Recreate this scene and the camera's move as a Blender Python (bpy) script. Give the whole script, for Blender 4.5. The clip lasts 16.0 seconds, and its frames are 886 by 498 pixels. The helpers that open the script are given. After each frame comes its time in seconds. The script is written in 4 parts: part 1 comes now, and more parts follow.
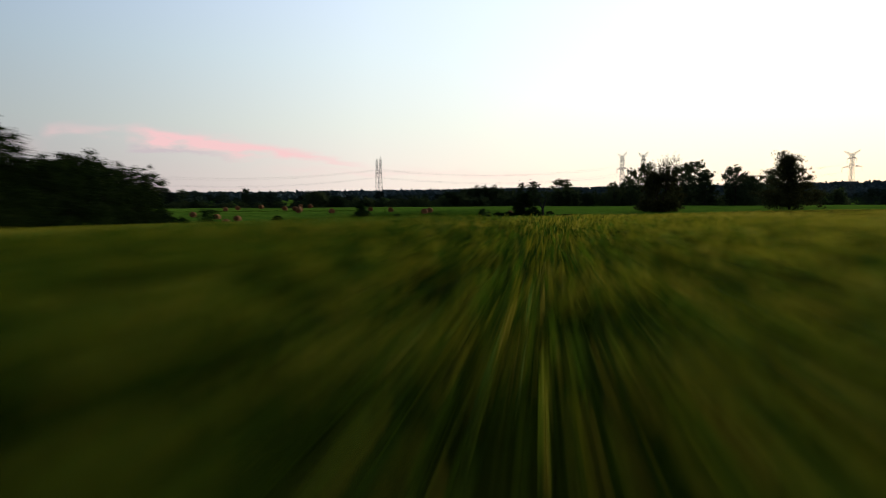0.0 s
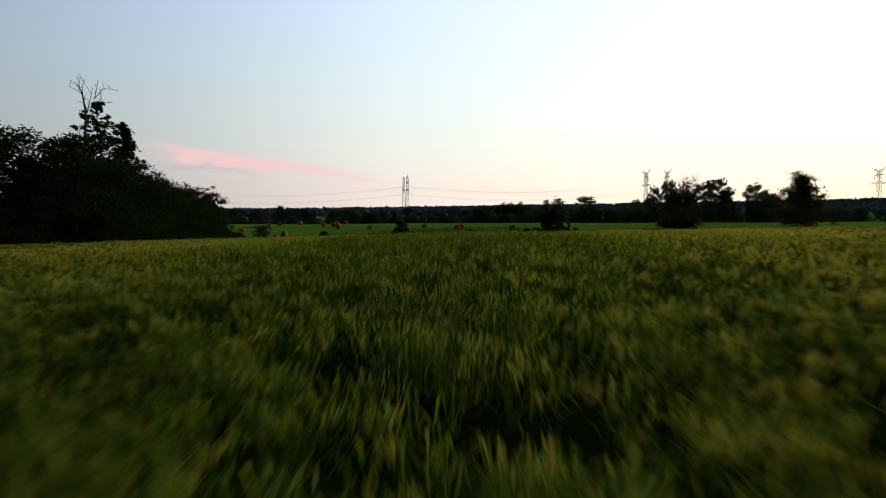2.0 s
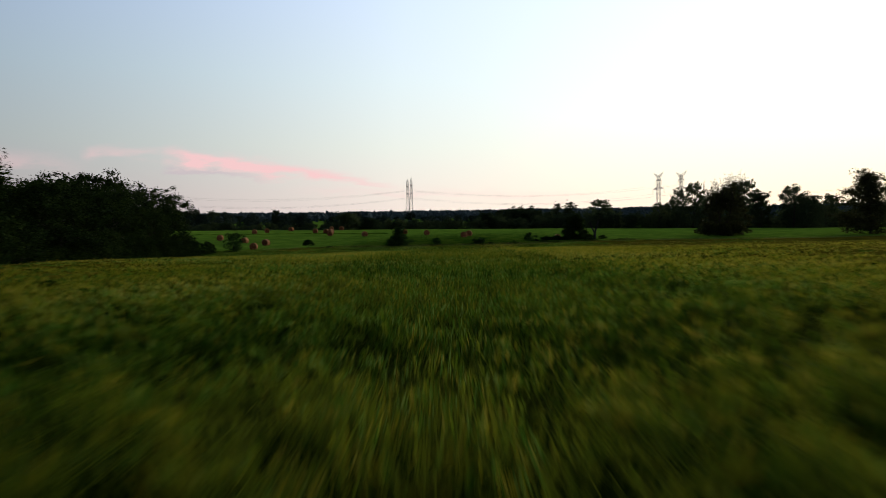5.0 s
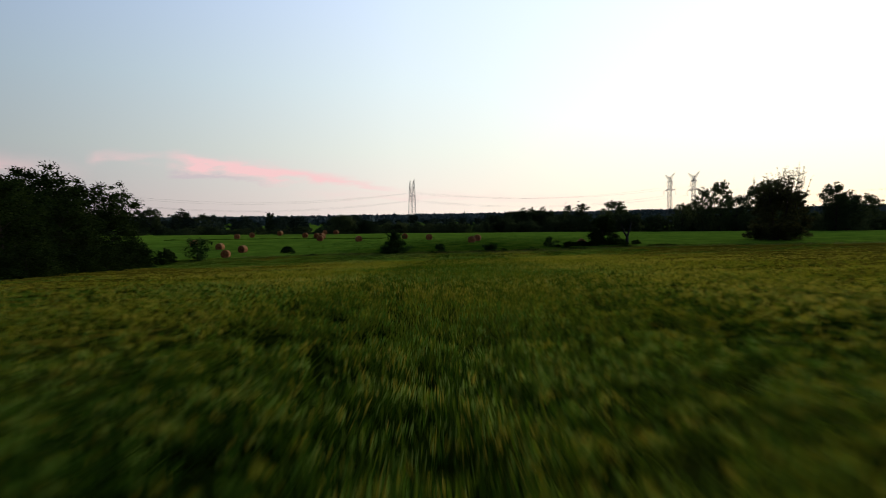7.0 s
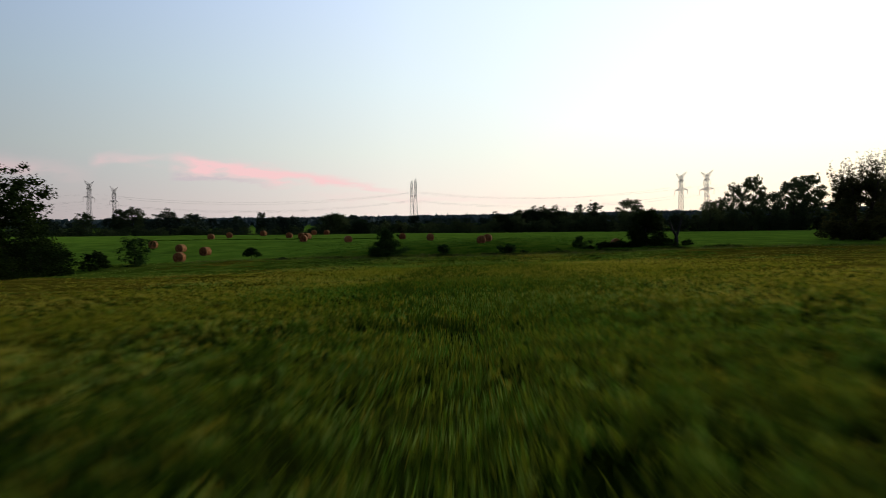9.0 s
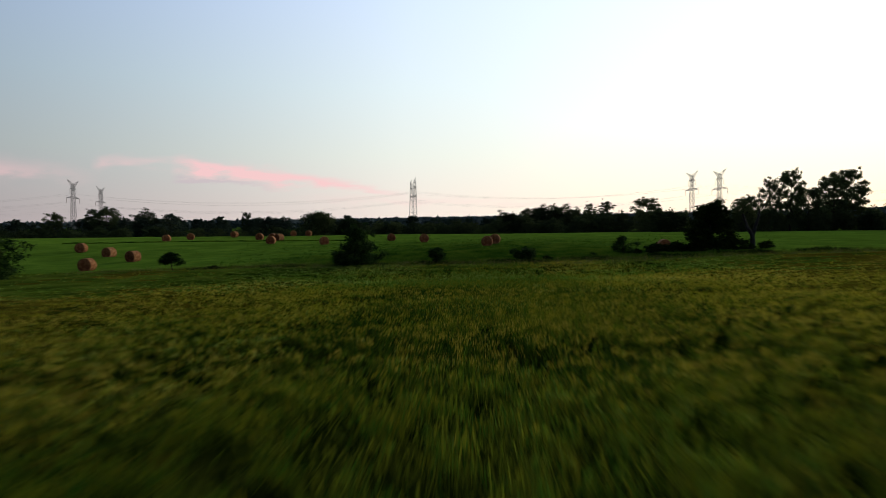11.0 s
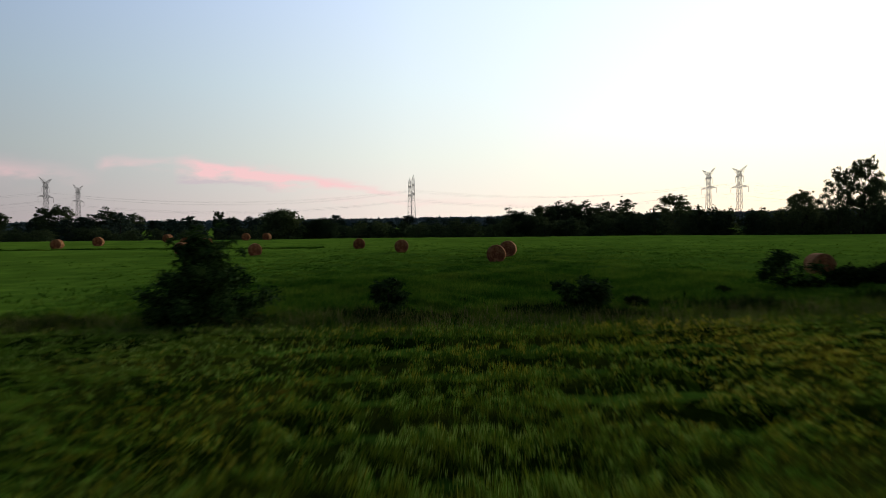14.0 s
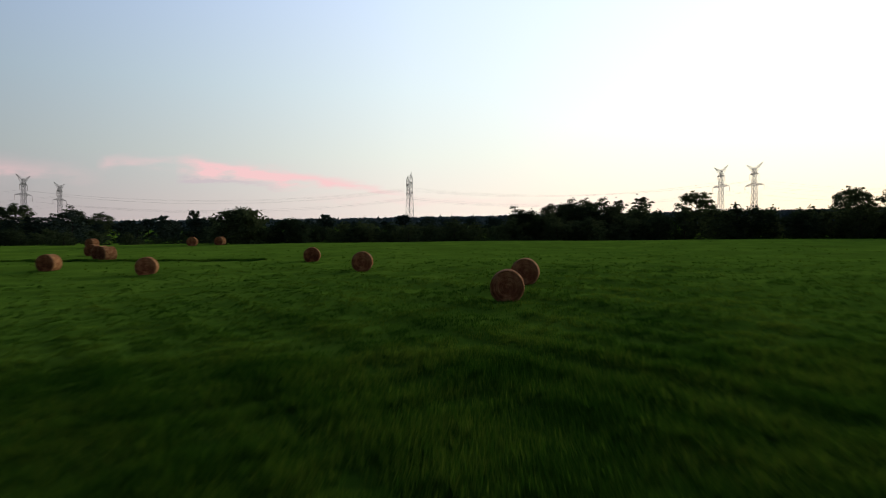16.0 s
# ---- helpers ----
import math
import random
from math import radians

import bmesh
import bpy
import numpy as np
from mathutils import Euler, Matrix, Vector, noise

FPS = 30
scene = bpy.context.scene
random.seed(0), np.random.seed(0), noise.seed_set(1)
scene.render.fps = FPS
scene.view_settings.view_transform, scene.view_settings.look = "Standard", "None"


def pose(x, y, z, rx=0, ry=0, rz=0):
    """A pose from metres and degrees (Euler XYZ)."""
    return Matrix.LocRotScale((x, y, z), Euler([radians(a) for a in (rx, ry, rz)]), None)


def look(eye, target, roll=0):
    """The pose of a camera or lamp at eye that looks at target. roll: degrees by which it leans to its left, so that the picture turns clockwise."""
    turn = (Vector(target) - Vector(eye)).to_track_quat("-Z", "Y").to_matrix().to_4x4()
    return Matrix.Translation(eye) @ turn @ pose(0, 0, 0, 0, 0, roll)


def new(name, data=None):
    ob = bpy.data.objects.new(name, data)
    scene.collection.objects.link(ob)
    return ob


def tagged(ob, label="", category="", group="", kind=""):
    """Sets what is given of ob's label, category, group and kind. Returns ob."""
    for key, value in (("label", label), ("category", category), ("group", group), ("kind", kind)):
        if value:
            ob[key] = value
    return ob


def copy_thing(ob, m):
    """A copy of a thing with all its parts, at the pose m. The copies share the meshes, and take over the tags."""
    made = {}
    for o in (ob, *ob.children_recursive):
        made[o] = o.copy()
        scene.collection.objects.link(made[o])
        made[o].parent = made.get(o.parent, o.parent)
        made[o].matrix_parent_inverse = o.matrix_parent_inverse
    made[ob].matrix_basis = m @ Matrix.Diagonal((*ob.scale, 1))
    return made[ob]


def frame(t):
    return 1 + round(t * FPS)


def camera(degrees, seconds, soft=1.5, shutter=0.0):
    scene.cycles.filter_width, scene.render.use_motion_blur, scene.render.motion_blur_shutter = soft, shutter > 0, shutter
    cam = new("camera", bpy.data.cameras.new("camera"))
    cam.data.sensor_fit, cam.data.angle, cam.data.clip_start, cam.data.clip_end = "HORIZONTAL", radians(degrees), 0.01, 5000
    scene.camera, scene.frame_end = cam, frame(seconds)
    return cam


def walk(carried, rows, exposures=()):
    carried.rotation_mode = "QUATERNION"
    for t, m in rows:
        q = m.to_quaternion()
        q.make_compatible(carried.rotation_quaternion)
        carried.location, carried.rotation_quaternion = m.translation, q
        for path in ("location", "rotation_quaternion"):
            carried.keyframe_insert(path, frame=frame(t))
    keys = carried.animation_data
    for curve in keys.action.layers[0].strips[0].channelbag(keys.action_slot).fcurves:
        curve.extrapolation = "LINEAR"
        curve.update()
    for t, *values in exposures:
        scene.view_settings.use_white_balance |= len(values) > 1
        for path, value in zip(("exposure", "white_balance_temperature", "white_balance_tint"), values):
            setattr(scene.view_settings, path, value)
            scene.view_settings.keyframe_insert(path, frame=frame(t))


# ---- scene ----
cam = camera(70.0, 16.0, soft=0.8, shutter=0.75)
# seconds, place, yaw, pitch, roll
PATH = [
    (0.0, 2.6, 16.0, 2.98, -1.4, -3.98, 0.22),
    (0.1, 2.05, 12.9, 2.96, -1.05, -3.7, 0.22),
    (0.2, 1.45, 9.5, 2.93, -0.7, -3.42, 0.22),
    (0.3, 0.85, 6.0, 2.9, -0.33, -3.18, 0.22),
    (0.4, 0.36, 2.8, 2.88, 0.05, -2.99, 0.22),
    (0.5, 0.08, 0.8, 2.865, 0.31, -2.86, 0.22),
    (0.65, 0.0, 0.1, 2.875, 0.44, -2.79, 0.22),
    (0.8, 0.0, 0.15, 2.888, 0.491, -2.754, 0.22),
    (1.5, -0.006, 2.544, 3.029, 0.592, -2.61, 0.174),
    (2.5, -0.082, 7.997, 3.175, 0.768, -2.413, 0.162),
    (3.5, -0.152, 14.764, 3.413, 0.925, -2.237, 0.19),
    (4.0, -0.068, 18.451, 3.476, 0.982, -2.209, 0.205),
    (6.5, -0.588, 42.296, 3.689, 1.417, -1.905, 0.298),
    (7.5, -0.949, 52.66, 3.468, 1.541, -1.75, 0.407),
    (9.0, -1.563, 69.373, 2.958, 1.704, -1.649, 0.375),
    (11.5, -1.278, 98.603, 2.507, 1.939, -1.402, 0.447),
    (13.0, -0.863, 115.552, 2.758, 2.113, -1.369, 0.437),
    (14.5, -0.564, 132.864, 3.237, 2.118, -1.411, 0.425),
    (16.0, 0.0, 150.636, 3.803, 2.264, -1.449, 0.397),
]
walk(cam, [(t, pose(x, y, z, 90 + pitch, roll, yaw)) for t, x, y, z, yaw, pitch, roll in PATH])

# ---- world, sun ----
SUN_AZ, SUN_EL = 40.0, 4.0      # degrees right of the flight line, and above the horizon


def build_world():
    world = bpy.data.worlds.new("dusk_sky")
    world.use_nodes = True
    scene.world = world
    nt = world.node_tree
    nt.nodes.clear()
    N, L = nt.nodes.new, nt.links.new

    def m(op, a, b=0.0, c=0.0, clamp=False):
        n = N("ShaderNodeMath")
        n.operation, n.use_clamp = op, clamp
        for i, v in enumerate((a, b, c)):
            if isinstance(v, (int, float)):
                n.inputs[i].default_value = v
            else:
                L(v, n.inputs[i])
        return n.outputs[0]

    def mix(f, a, b, kind="MIX"):
        n = N("ShaderNodeMix")
        n.data_type, n.blend_type = "RGBA", kind
        for i, v in ((0, f), (6, a), (7, b)):
            if isinstance(v, (int, float)):
                n.inputs[i].default_value = v
            elif isinstance(v, tuple):
                n.inputs[i].default_value = (*v, 1)
            else:
                L(v, n.inputs[i])
        return n.outputs[2]

    def ramp(f, stops):
        n = N("ShaderNodeValToRGB")
        e = n.color_ramp.elements
        while len(e) < len(stops):
            e.new(0.5)
        for k, (p, col) in zip(e, stops):
            k.position, k.color = p, (*col, 1)
        L(f, n.inputs[0])
        return n.outputs[0]

    way = N("ShaderNodeTexCoord").outputs["Generated"]
    sep = N("ShaderNodeSeparateXYZ")
    L(way, sep.inputs[0])
    X, Y, Z = sep.outputs
    # clear dusk air by height above the horizon
    air = ramp(Z, [(0.0, SKY[0]), (0.05, SKY[1]), (0.12, SKY[2]), (0.22, SKY[3]), (0.40, SKY[4]), (0.62, SKY[5]), (0.95, SKY[6])])
    # the bright quarter where the sun went down
    az, el = radians(SUN_AZ), radians(5)
    s = (math.sin(az) * math.cos(el), math.cos(az) * math.cos(el), math.sin(el))
    dot = m("ADD", m("ADD", m("MULTIPLY", X, s[0]), m("MULTIPLY", Y, s[1])), m("MULTIPLY", Z, s[2]))
    lit = m("MULTIPLY_ADD", dot, 0.95, 0.33, True)
    air = mix(1.0, air, mix(lit, (0.14, 0.17, 0.24), (1, 1, 1)), "MULTIPLY")
    glow = m("POWER", m("MAXIMUM", dot, 0.0), GLOW[0])
    air = mix(1.0, air, mix(glow, (0, 0, 0), GLOW[1]), "ADD")
    low = m("MULTIPLY", m("MULTIPLY", m("POWER", m("MAXIMUM", dot, 0.0), 6.0), m("MULTIPLY_ADD", Z, -6.5, 1.0, True)), 0.75, 0, True)
    air = mix(low, air, mix(1.0, air, (1.0, 0.94, 0.64), "MULTIPLY"))
    # thin pink cloud bank, laid along a slanting line low in the sky
    ys = m("MAXIMUM", Y, 0.05)
    u, w = m("DIVIDE", X, ys), m("DIVIDE", Z, ys)
    comb = N("ShaderNodeCombineXYZ")
    L(m("MULTIPLY", u, 14.0), comb.inputs[0])
    L(m("MULTIPLY", w, 50.0), comb.inputs[1])
    tex = N("ShaderNodeTexNoise")
    tex.inputs["Scale"].default_value, tex.inputs["Detail"].default_value = 1.0, 5.0
    L(comb.outputs[0], tex.inputs["Vector"])
    puff = tex.outputs["Fac"]

    def streak(u1, w1, u2, w2, thick1, thick2, gain):
        t = m("DIVIDE", m("SUBTRACT", u, u1), u2 - u1)
        line = m("MULTIPLY_ADD", t, w2 - w1, w1)
        d = m("SUBTRACT", m("ADD", w, m("MULTIPLY_ADD", puff, 0.045, -0.0225)), line)
        wide = m("MAXIMUM", m("MULTIPLY_ADD", t, thick2 - thick1, thick1), 0.002)
        body = m("POWER", 2.718, m("MULTIPLY", m("POWER", m("DIVIDE", m("ABSOLUTE", d), wide), 2.0), -1.0))
        ends = m("MULTIPLY", m("MULTIPLY", m("MULTIPLY", t, 9.0, 0, True), m("MULTIPLY", m("SUBTRACT", 1.0, t), 2.2, 0, True)), gain)
        rag = m("MULTIPLY_ADD", puff, 2.6, -0.45, True)
        return m("MULTIPLY", m("MULTIPLY", body, ends), rag)

    cloud = m("ADD", streak(-0.47, 0.113, -0.08, 0.062, 0.0125, 0.004, 1.6), streak(-0.60, 0.120, -0.42, 0.115, 0.009, 0.006, 0.40))
    cloud = m("ADD", cloud, streak(-0.95, 0.122, -0.58, 0.098, 0.017, 0.012, 0.5))
    cloud = m("ADD", cloud, streak(-0.28, 0.058, 0.45, 0.035, 0.007, 0.007, 0.22))
    front = m("MULTIPLY", m("GREATER_THAN", Y, 0.06), cloud, 0, True)
    air = mix(m("MULTIPLY", front, 0.8, 0, True), air, CLOUD)
    belly = m("MULTIPLY", m("GREATER_THAN", Y, 0.06), streak(-0.47, 0.0925, -0.29, 0.0775, 0.004, 0.003, 1.2), 0, True)
    air = mix(m("MULTIPLY", belly, 0.55, 0, True), air, (0.56, 0.47, 0.53))
    # atmosphere model for the far twilight arch
    sky = N("ShaderNodeTexSky")
    sky.sky_type, sky.sun_disc = "NISHITA", False
    sky.sun_elevation, sky.sun_rotation = radians(1.0), radians(SUN_AZ)
    air = mix(0.008, air, sky.outputs[0], "ADD")
    bg = N("ShaderNodeBackground")
    bg.inputs["Strength"].default_value = 1.0
    L(air, bg.inputs[0])
    L(bg.outputs[0], N("ShaderNodeOutputWorld").inputs[0])


SKY = [(0.70, 0.58, 0.57), (0.69, 0.63, 0.61), (0.64, 0.70, 0.68), (0.585, 0.725, 0.81), (0.50, 0.67, 1.0), (0.11, 0.16, 0.26), (0.03, 0.046, 0.082)]
GLOW = (2.8, (0.56, 0.51, 0.39))
CLOUD = (0.98, 0.58, 0.60)
build_world()
sun = new("sun", bpy.data.lights.new("sun", "SUN"))
sun.data.energy, sun.data.angle, sun.data.color = 0.8, radians(25), (1.0, 0.86, 0.68)
a, e = radians(SUN_AZ), radians(SUN_EL + 4)
sun.matrix_world = look((60 * math.sin(a), 60 * math.cos(a), 60 * math.tan(e)), (0, 0, 0))


# ---- materials ----
def material(name, cols, scale=3.0, rough=0.8, bump=0.2, island=0.0, rand=0.0, fine=40.0, metal=0.0, through_light=0.0, spec=0.3, stretch=(1, 1, 1), sheen=None):
    """Procedural surface: colours blended by noise at two scales, with relief; island and rand vary it piece by piece."""
    mat = bpy.data.materials.new(name)
    mat.use_nodes = True
    nt = mat.node_tree
    N, L = nt.nodes.new, nt.links.new
    bsdf = nt.nodes["Principled BSDF"]
    out = nt.nodes["Material Output"]
    co = N("ShaderNodeTexCoord").outputs["Object"]
    mp = N("ShaderNodeMapping")
    mp.inputs["Scale"].default_value = stretch
    L(co, mp.inputs[0])
    big, small = N("ShaderNodeTexNoise"), N("ShaderNodeTexNoise")
    for n, s in ((big, scale), (small, fine)):
        n.inputs["Scale"].default_value, n.inputs["Detail"].default_value = s, 4.0
        L(mp.outputs[0], n.inputs["Vector"])
    f = N("ShaderNodeMath")
    f.operation = "MULTIPLY_ADD"
    L(small.outputs["Fac"], f.inputs[0])
    f.inputs[1].default_value = 0.5
    k = N("ShaderNodeMath")
    k.operation = "MULTIPLY_ADD"
    L(big.outputs["Fac"], k.inputs[0])
    k.inputs[1].default_value, k.inputs[2].default_value = 1.5, -0.5
    L(k.outputs[0], f.inputs[2])
    fac = f.outputs[0]
    for amount, src in ((island, "ShaderNodeNewGeometry"), (rand, "ShaderNodeObjectInfo")):
        if amount:
            n = N(src)
            g = N("ShaderNodeMath")
            g.operation = "MULTIPLY_ADD"
            L(n.outputs["Random Per Island" if island and src.endswith("Geometry") else "Random"], g.inputs[0])
            g.inputs[1].default_value, g.inputs[2].default_value = amount, -amount / 2
            h = N("ShaderNodeMath")
            h.operation = "ADD"
            L(fac, h.inputs[0])
            L(g.outputs[0], h.inputs[1])
            fac = h.outputs[0]
    r = N("ShaderNodeValToRGB")
    e = r.color_ramp.elements
    while len(e) < len(cols):
        e.new(0.5)
    for i, (el, c) in enumerate(zip(e, cols)):
        el.position, el.color = 0.2 + 0.6 * i / max(1, len(cols) - 1), (*c, 1)
    L(fac, r.inputs[0])
    L(r.outputs[0], bsdf.inputs["Base Color"])
    bsdf.inputs["Roughness"].default_value, bsdf.inputs["Metallic"].default_value = rough, metal
    bsdf.inputs["Specular IOR Level"].default_value = spec
    if sheen:
        bsdf.inputs["Sheen Weight"].default_value, bsdf.inputs["Sheen Roughness"].default_value = sheen[0], 0.45
        bsdf.inputs["Sheen Tint"].default_value = (*sheen[1], 1)
    if bump:
        b = N("ShaderNodeBump")
        b.inputs["Strength"].default_value, b.inputs["Distance"].default_value = bump, 0.05
        L(f.outputs[0], b.inputs["Height"])
        L(b.outputs[0], bsdf.inputs["Normal"])
    if through_light:
        tr = N("ShaderNodeBsdfTranslucent")
        L(r.outputs[0], tr.inputs[0])
        mx = N("ShaderNodeMixShader")
        mx.inputs[0].default_value = through_light
        L(bsdf.outputs[0], mx.inputs[1])
        L(tr.outputs[0], mx.inputs[2])
        L(mx.outputs[0], out.inputs[0])
    return mat


M_GROUND = material("meadow_ground", [(0.009, 0.029, 0.003), (0.023, 0.060, 0.006), (0.062, 0.108, 0.012)], 0.22, 1.0, 1.0, fine=4.0, spec=0.0, sheen=(0.34, (0.25, 0.46, 0.05)))
M_ROUGH = material("rank_turf", [(0.013, 0.040, 0.004), (0.033, 0.086, 0.008), (0.082, 0.145, 0.016)], 0.4, 1.0, 1.0, fine=5.0, spec=0.0, sheen=(0.36, (0.28, 0.48, 0.05)))
M_UNDER_SHADE = material("crop_understorey_shade", [(0.006, 0.014, 0.001), (0.023, 0.037, 0.004), (0.062, 0.070, 0.008)], 0.3, 1.0, 0.9, fine=9.0, spec=0.0)
M_CANOPY = material("crop_canopy", [(0.027, 0.032, 0.003), (0.080, 0.072, 0.005), (0.150, 0.114, 0.012)], 0.3, 1.0, 1.0, fine=5.0, spec=0.0, sheen=(0.16, (0.50, 0.42, 0.06)))
M_CANOPY_GREEN = material("green_crop_canopy", [(0.020, 0.042, 0.003), (0.052, 0.090, 0.007), (0.110, 0.140, 0.014)], 0.3, 1.0, 1.0, fine=5.0, spec=0.0, sheen=(0.16, (0.34, 0.48, 0.06)))
M_BLADE = material("wheat_leaf", [(0.030, 0.076, 0.005), (0.102, 0.170, 0.009), (0.221, 0.246, 0.018)], 0.16, 0.8, 0, island=0.5, through_light=0.6, spec=0.03)
M_EAR = material("wheat_ear", [(0.195, 0.209, 0.011), (0.35, 0.318, 0.021), (0.51, 0.413, 0.053)], 0.09, 0.8, 0, island=0.6, through_light=0.65, spec=0.03)
M_EAR_GREEN = material("green_wheat_ear", [(0.060, 0.166, 0.013), (0.138, 0.270, 0.024), (0.320, 0.415, 0.075)], 0.09, 0.8, 0, island=0.6, through_light=0.65, spec=0.03)
M_GRASS = material("meadow_grass", [(0.023, 0.072, 0.006), (0.063, 0.150, 0.012), (0.154, 0.226, 0.023)], 0.25, 0.9, 0, island=0.5, through_light=0.5, spec=0.0)
M_RANK = material("rank_grass", [(0.026, 0.066, 0.005), (0.078, 0.142, 0.010), (0.200, 0.240, 0.024)], 0.5, 0.9, 0, island=0.6, through_light=0.6, spec=0.0)
M_WEED = material("dry_grass", [(0.070, 0.090, 0.016), (0.160, 0.160, 0.040), (0.280, 0.235, 0.090)], 0.4, 0.9, 0, island=0.7, through_light=0.4, spec=0.05)
M_DOCK = material("broad_weed_leaf", [(0.006, 0.018, 0.002), (0.016, 0.038, 0.004), (0.042, 0.066, 0.009)], 0.5, 0.85, 0, island=0.6, through_light=0.2, spec=0.03)
M_LEAF = material("tree_leaf", [(0.009, 0.018, 0.003), (0.018, 0.035, 0.006), (0.039, 0.061, 0.010)], 0.5, 0.8, 0, island=0.5, rand=0.25, through_light=0.25, spec=0.04)
# brownish evening light on these crowns is put into the leaf colour
M_MARGIN_LIT = material("margin_tree_leaf_lit", [(0.029, 0.033, 0.010), (0.051, 0.054, 0.017), (0.086, 0.084, 0.025)], 0.4, 0.8, 0, island=0.5, through_light=0.45, spec=0.05)
M_SUMAC = material("shrub_leaf", [(0.008, 0.025, 0.004), (0.022, 0.052, 0.009), (0.062, 0.108, 0.023)], 0.8, 0.8, 0, island=0.7, rand=0.2, through_light=0.25, spec=0.05)
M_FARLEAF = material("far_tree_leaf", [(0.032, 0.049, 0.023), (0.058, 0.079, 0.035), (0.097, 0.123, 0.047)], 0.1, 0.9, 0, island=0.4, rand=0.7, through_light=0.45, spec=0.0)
# greyer, bluer leaf tone carries the haze over the wooded belt
M_BELT_HAZE = material("belt_tree_leaf_haze", [(0.024, 0.037, 0.025), (0.042, 0.060, 0.041), (0.068, 0.090, 0.060)], 0.1, 0.9, 0, island=0.4, rand=0.7, through_light=0.08, spec=0.0)
# bluish haze of distance is put into the ridge's leaf colours
M_RIDGE_HAZE = material("ridge_woods_haze", [(0.070, 0.098, 0.100), (0.095, 0.125, 0.124), (0.120, 0.150, 0.144)], 0.02, 1.0, 0, island=0.6, spec=0.0)
M_BARK = material("bark", [(0.020, 0.016, 0.012), (0.045, 0.036, 0.028), (0.080, 0.066, 0.052)], 3.0, 0.95, 0.8, fine=20.0, stretch=(1, 1, 0.3), spec=0.05)
M_DEAD = material("weathered_deadwood", [(0.022, 0.019, 0.017), (0.042, 0.037, 0.032), (0.078, 0.069, 0.060)], 4.0, 0.9, 0.7, fine=25.0, stretch=(1, 1, 0.25), spec=0.1)
M_STEEL = material("galvanised_steel", [(0.06, 0.06, 0.06), (0.09, 0.09, 0.09), (0.13, 0.125, 0.12)], 0.4, 0.55, 0.1, metal=0.6)
M_GLASSY = material("insulator_porcelain", [(0.09, 0.06, 0.05), (0.14, 0.10, 0.08)], 2.0, 0.35, 0.05)
M_WIRE = material("aluminium_conductor", [(0.22, 0.22, 0.23), (0.32, 0.32, 0.33)], 0.2, 0.5, 0.05, metal=0.5)
M_BALE = material("rolled_hay", [(0.172, 0.051, 0.02), (0.345, 0.113, 0.043), (0.529, 0.211, 0.081)], 2.5, 0.95, 1.0, fine=38.0, rand=0.25, spec=0.05)
M_STRAW = material("loose_hay", [(0.235, 0.084, 0.03), (0.392, 0.161, 0.06), (0.56, 0.275, 0.117)], 3.0, 0.85, 0, island=0.6, rand=0.2, spec=0.05)


# ---- lie of the land ----
LAND_Y = np.array([-400, -60, -10, 0, 10, 20, 27, 40, 57, 68, 79, 90, 110, 124, 133, 140, 145, 149, 153, 156, 165, 180, 190, 200, 215, 230, 245, 255, 300, 400, 600, 900, 1400, 2200, 4500.0])
LAND_Z = np.array([-9, -0.6, 1.0, 1.12, 1.40, 1.60, 1.72, 1.60, 1.24, 1.08, 0.66, 0.20, -0.50, -0.85, -1.0, -1.15, -0.95, -0.72, -0.40, -0.15, 0.22, 0.70, 0.91, 1.08, 1.40, 1.80, 2.2, 2.3, 1.9, 1.6, 2.0, 9, 25, 35, 38.0])
CROP_Y = np.array([-400, 110, 124, 140, 150, 152])
CROP_H = np.array([0.86, 0.82, 0.71, 0.56, 0.50, 0.42])
CROP_END = 151.0
LODGED = [(9.0, 0.9), (33.0, 1.6), (57.5, 1.4), (80.0, 1.3), (103.0, 1.8), (118.0, 1.3)]


def land(x, y):
    """Height of the ground."""
    x, y = np.asarray(x, float), np.asarray(y, float)
    fine = np.arange(-6, 6.1, 2.0)
    z = sum(np.interp(y + d, LAND_Y, LAND_Z) for d in fine) / len(fine)
    left = np.interp(y, [0, 60, 140, 152, 162, 175, 190, 205, 4500], [0.020, 0.024, 0.026, 0.022, 0.036, 0.031, 0.017, 0.004, 0.0])
    right = np.interp(y, [0, 60, 100, 170, 215, 260, 4500], [0.006, 0.012, 0.021, 0.020, 0.006, 0.0, 0.0])
    xs = 110 * np.tanh(x / 110)
    z = z + np.where(x < 0, left, right) * xs
    z = z + 0.10 * np.sin(x * 0.11 + 0.8) * np.sin(y * 0.071) + np.clip(y - 1000, 0, 900) / 900 * (3 * np.sin(x * 0.004 + 1) + np.where(x > 0, 0.026, 0.009) * np.clip(x, -1500, 1500))
    z = z - 0.65 * np.exp(-((x - 22.7) ** 2 + (y - 170) ** 2) / 40)
    return z


def wob(x, y, s, k):
    """Cheap smooth waviness between -1 and 1 at the size s."""
    return (np.sin(x / s * 1.9 + k) * np.cos(y / s * 1.7 - k * 2.1) + np.sin((x * 0.8 + y * 0.6) / s * 2.7 + k * 3.3) * 0.7 + np.cos((y * 0.9 - x * 0.5) / s * 3.9 + k) * 0.5) / 2.2


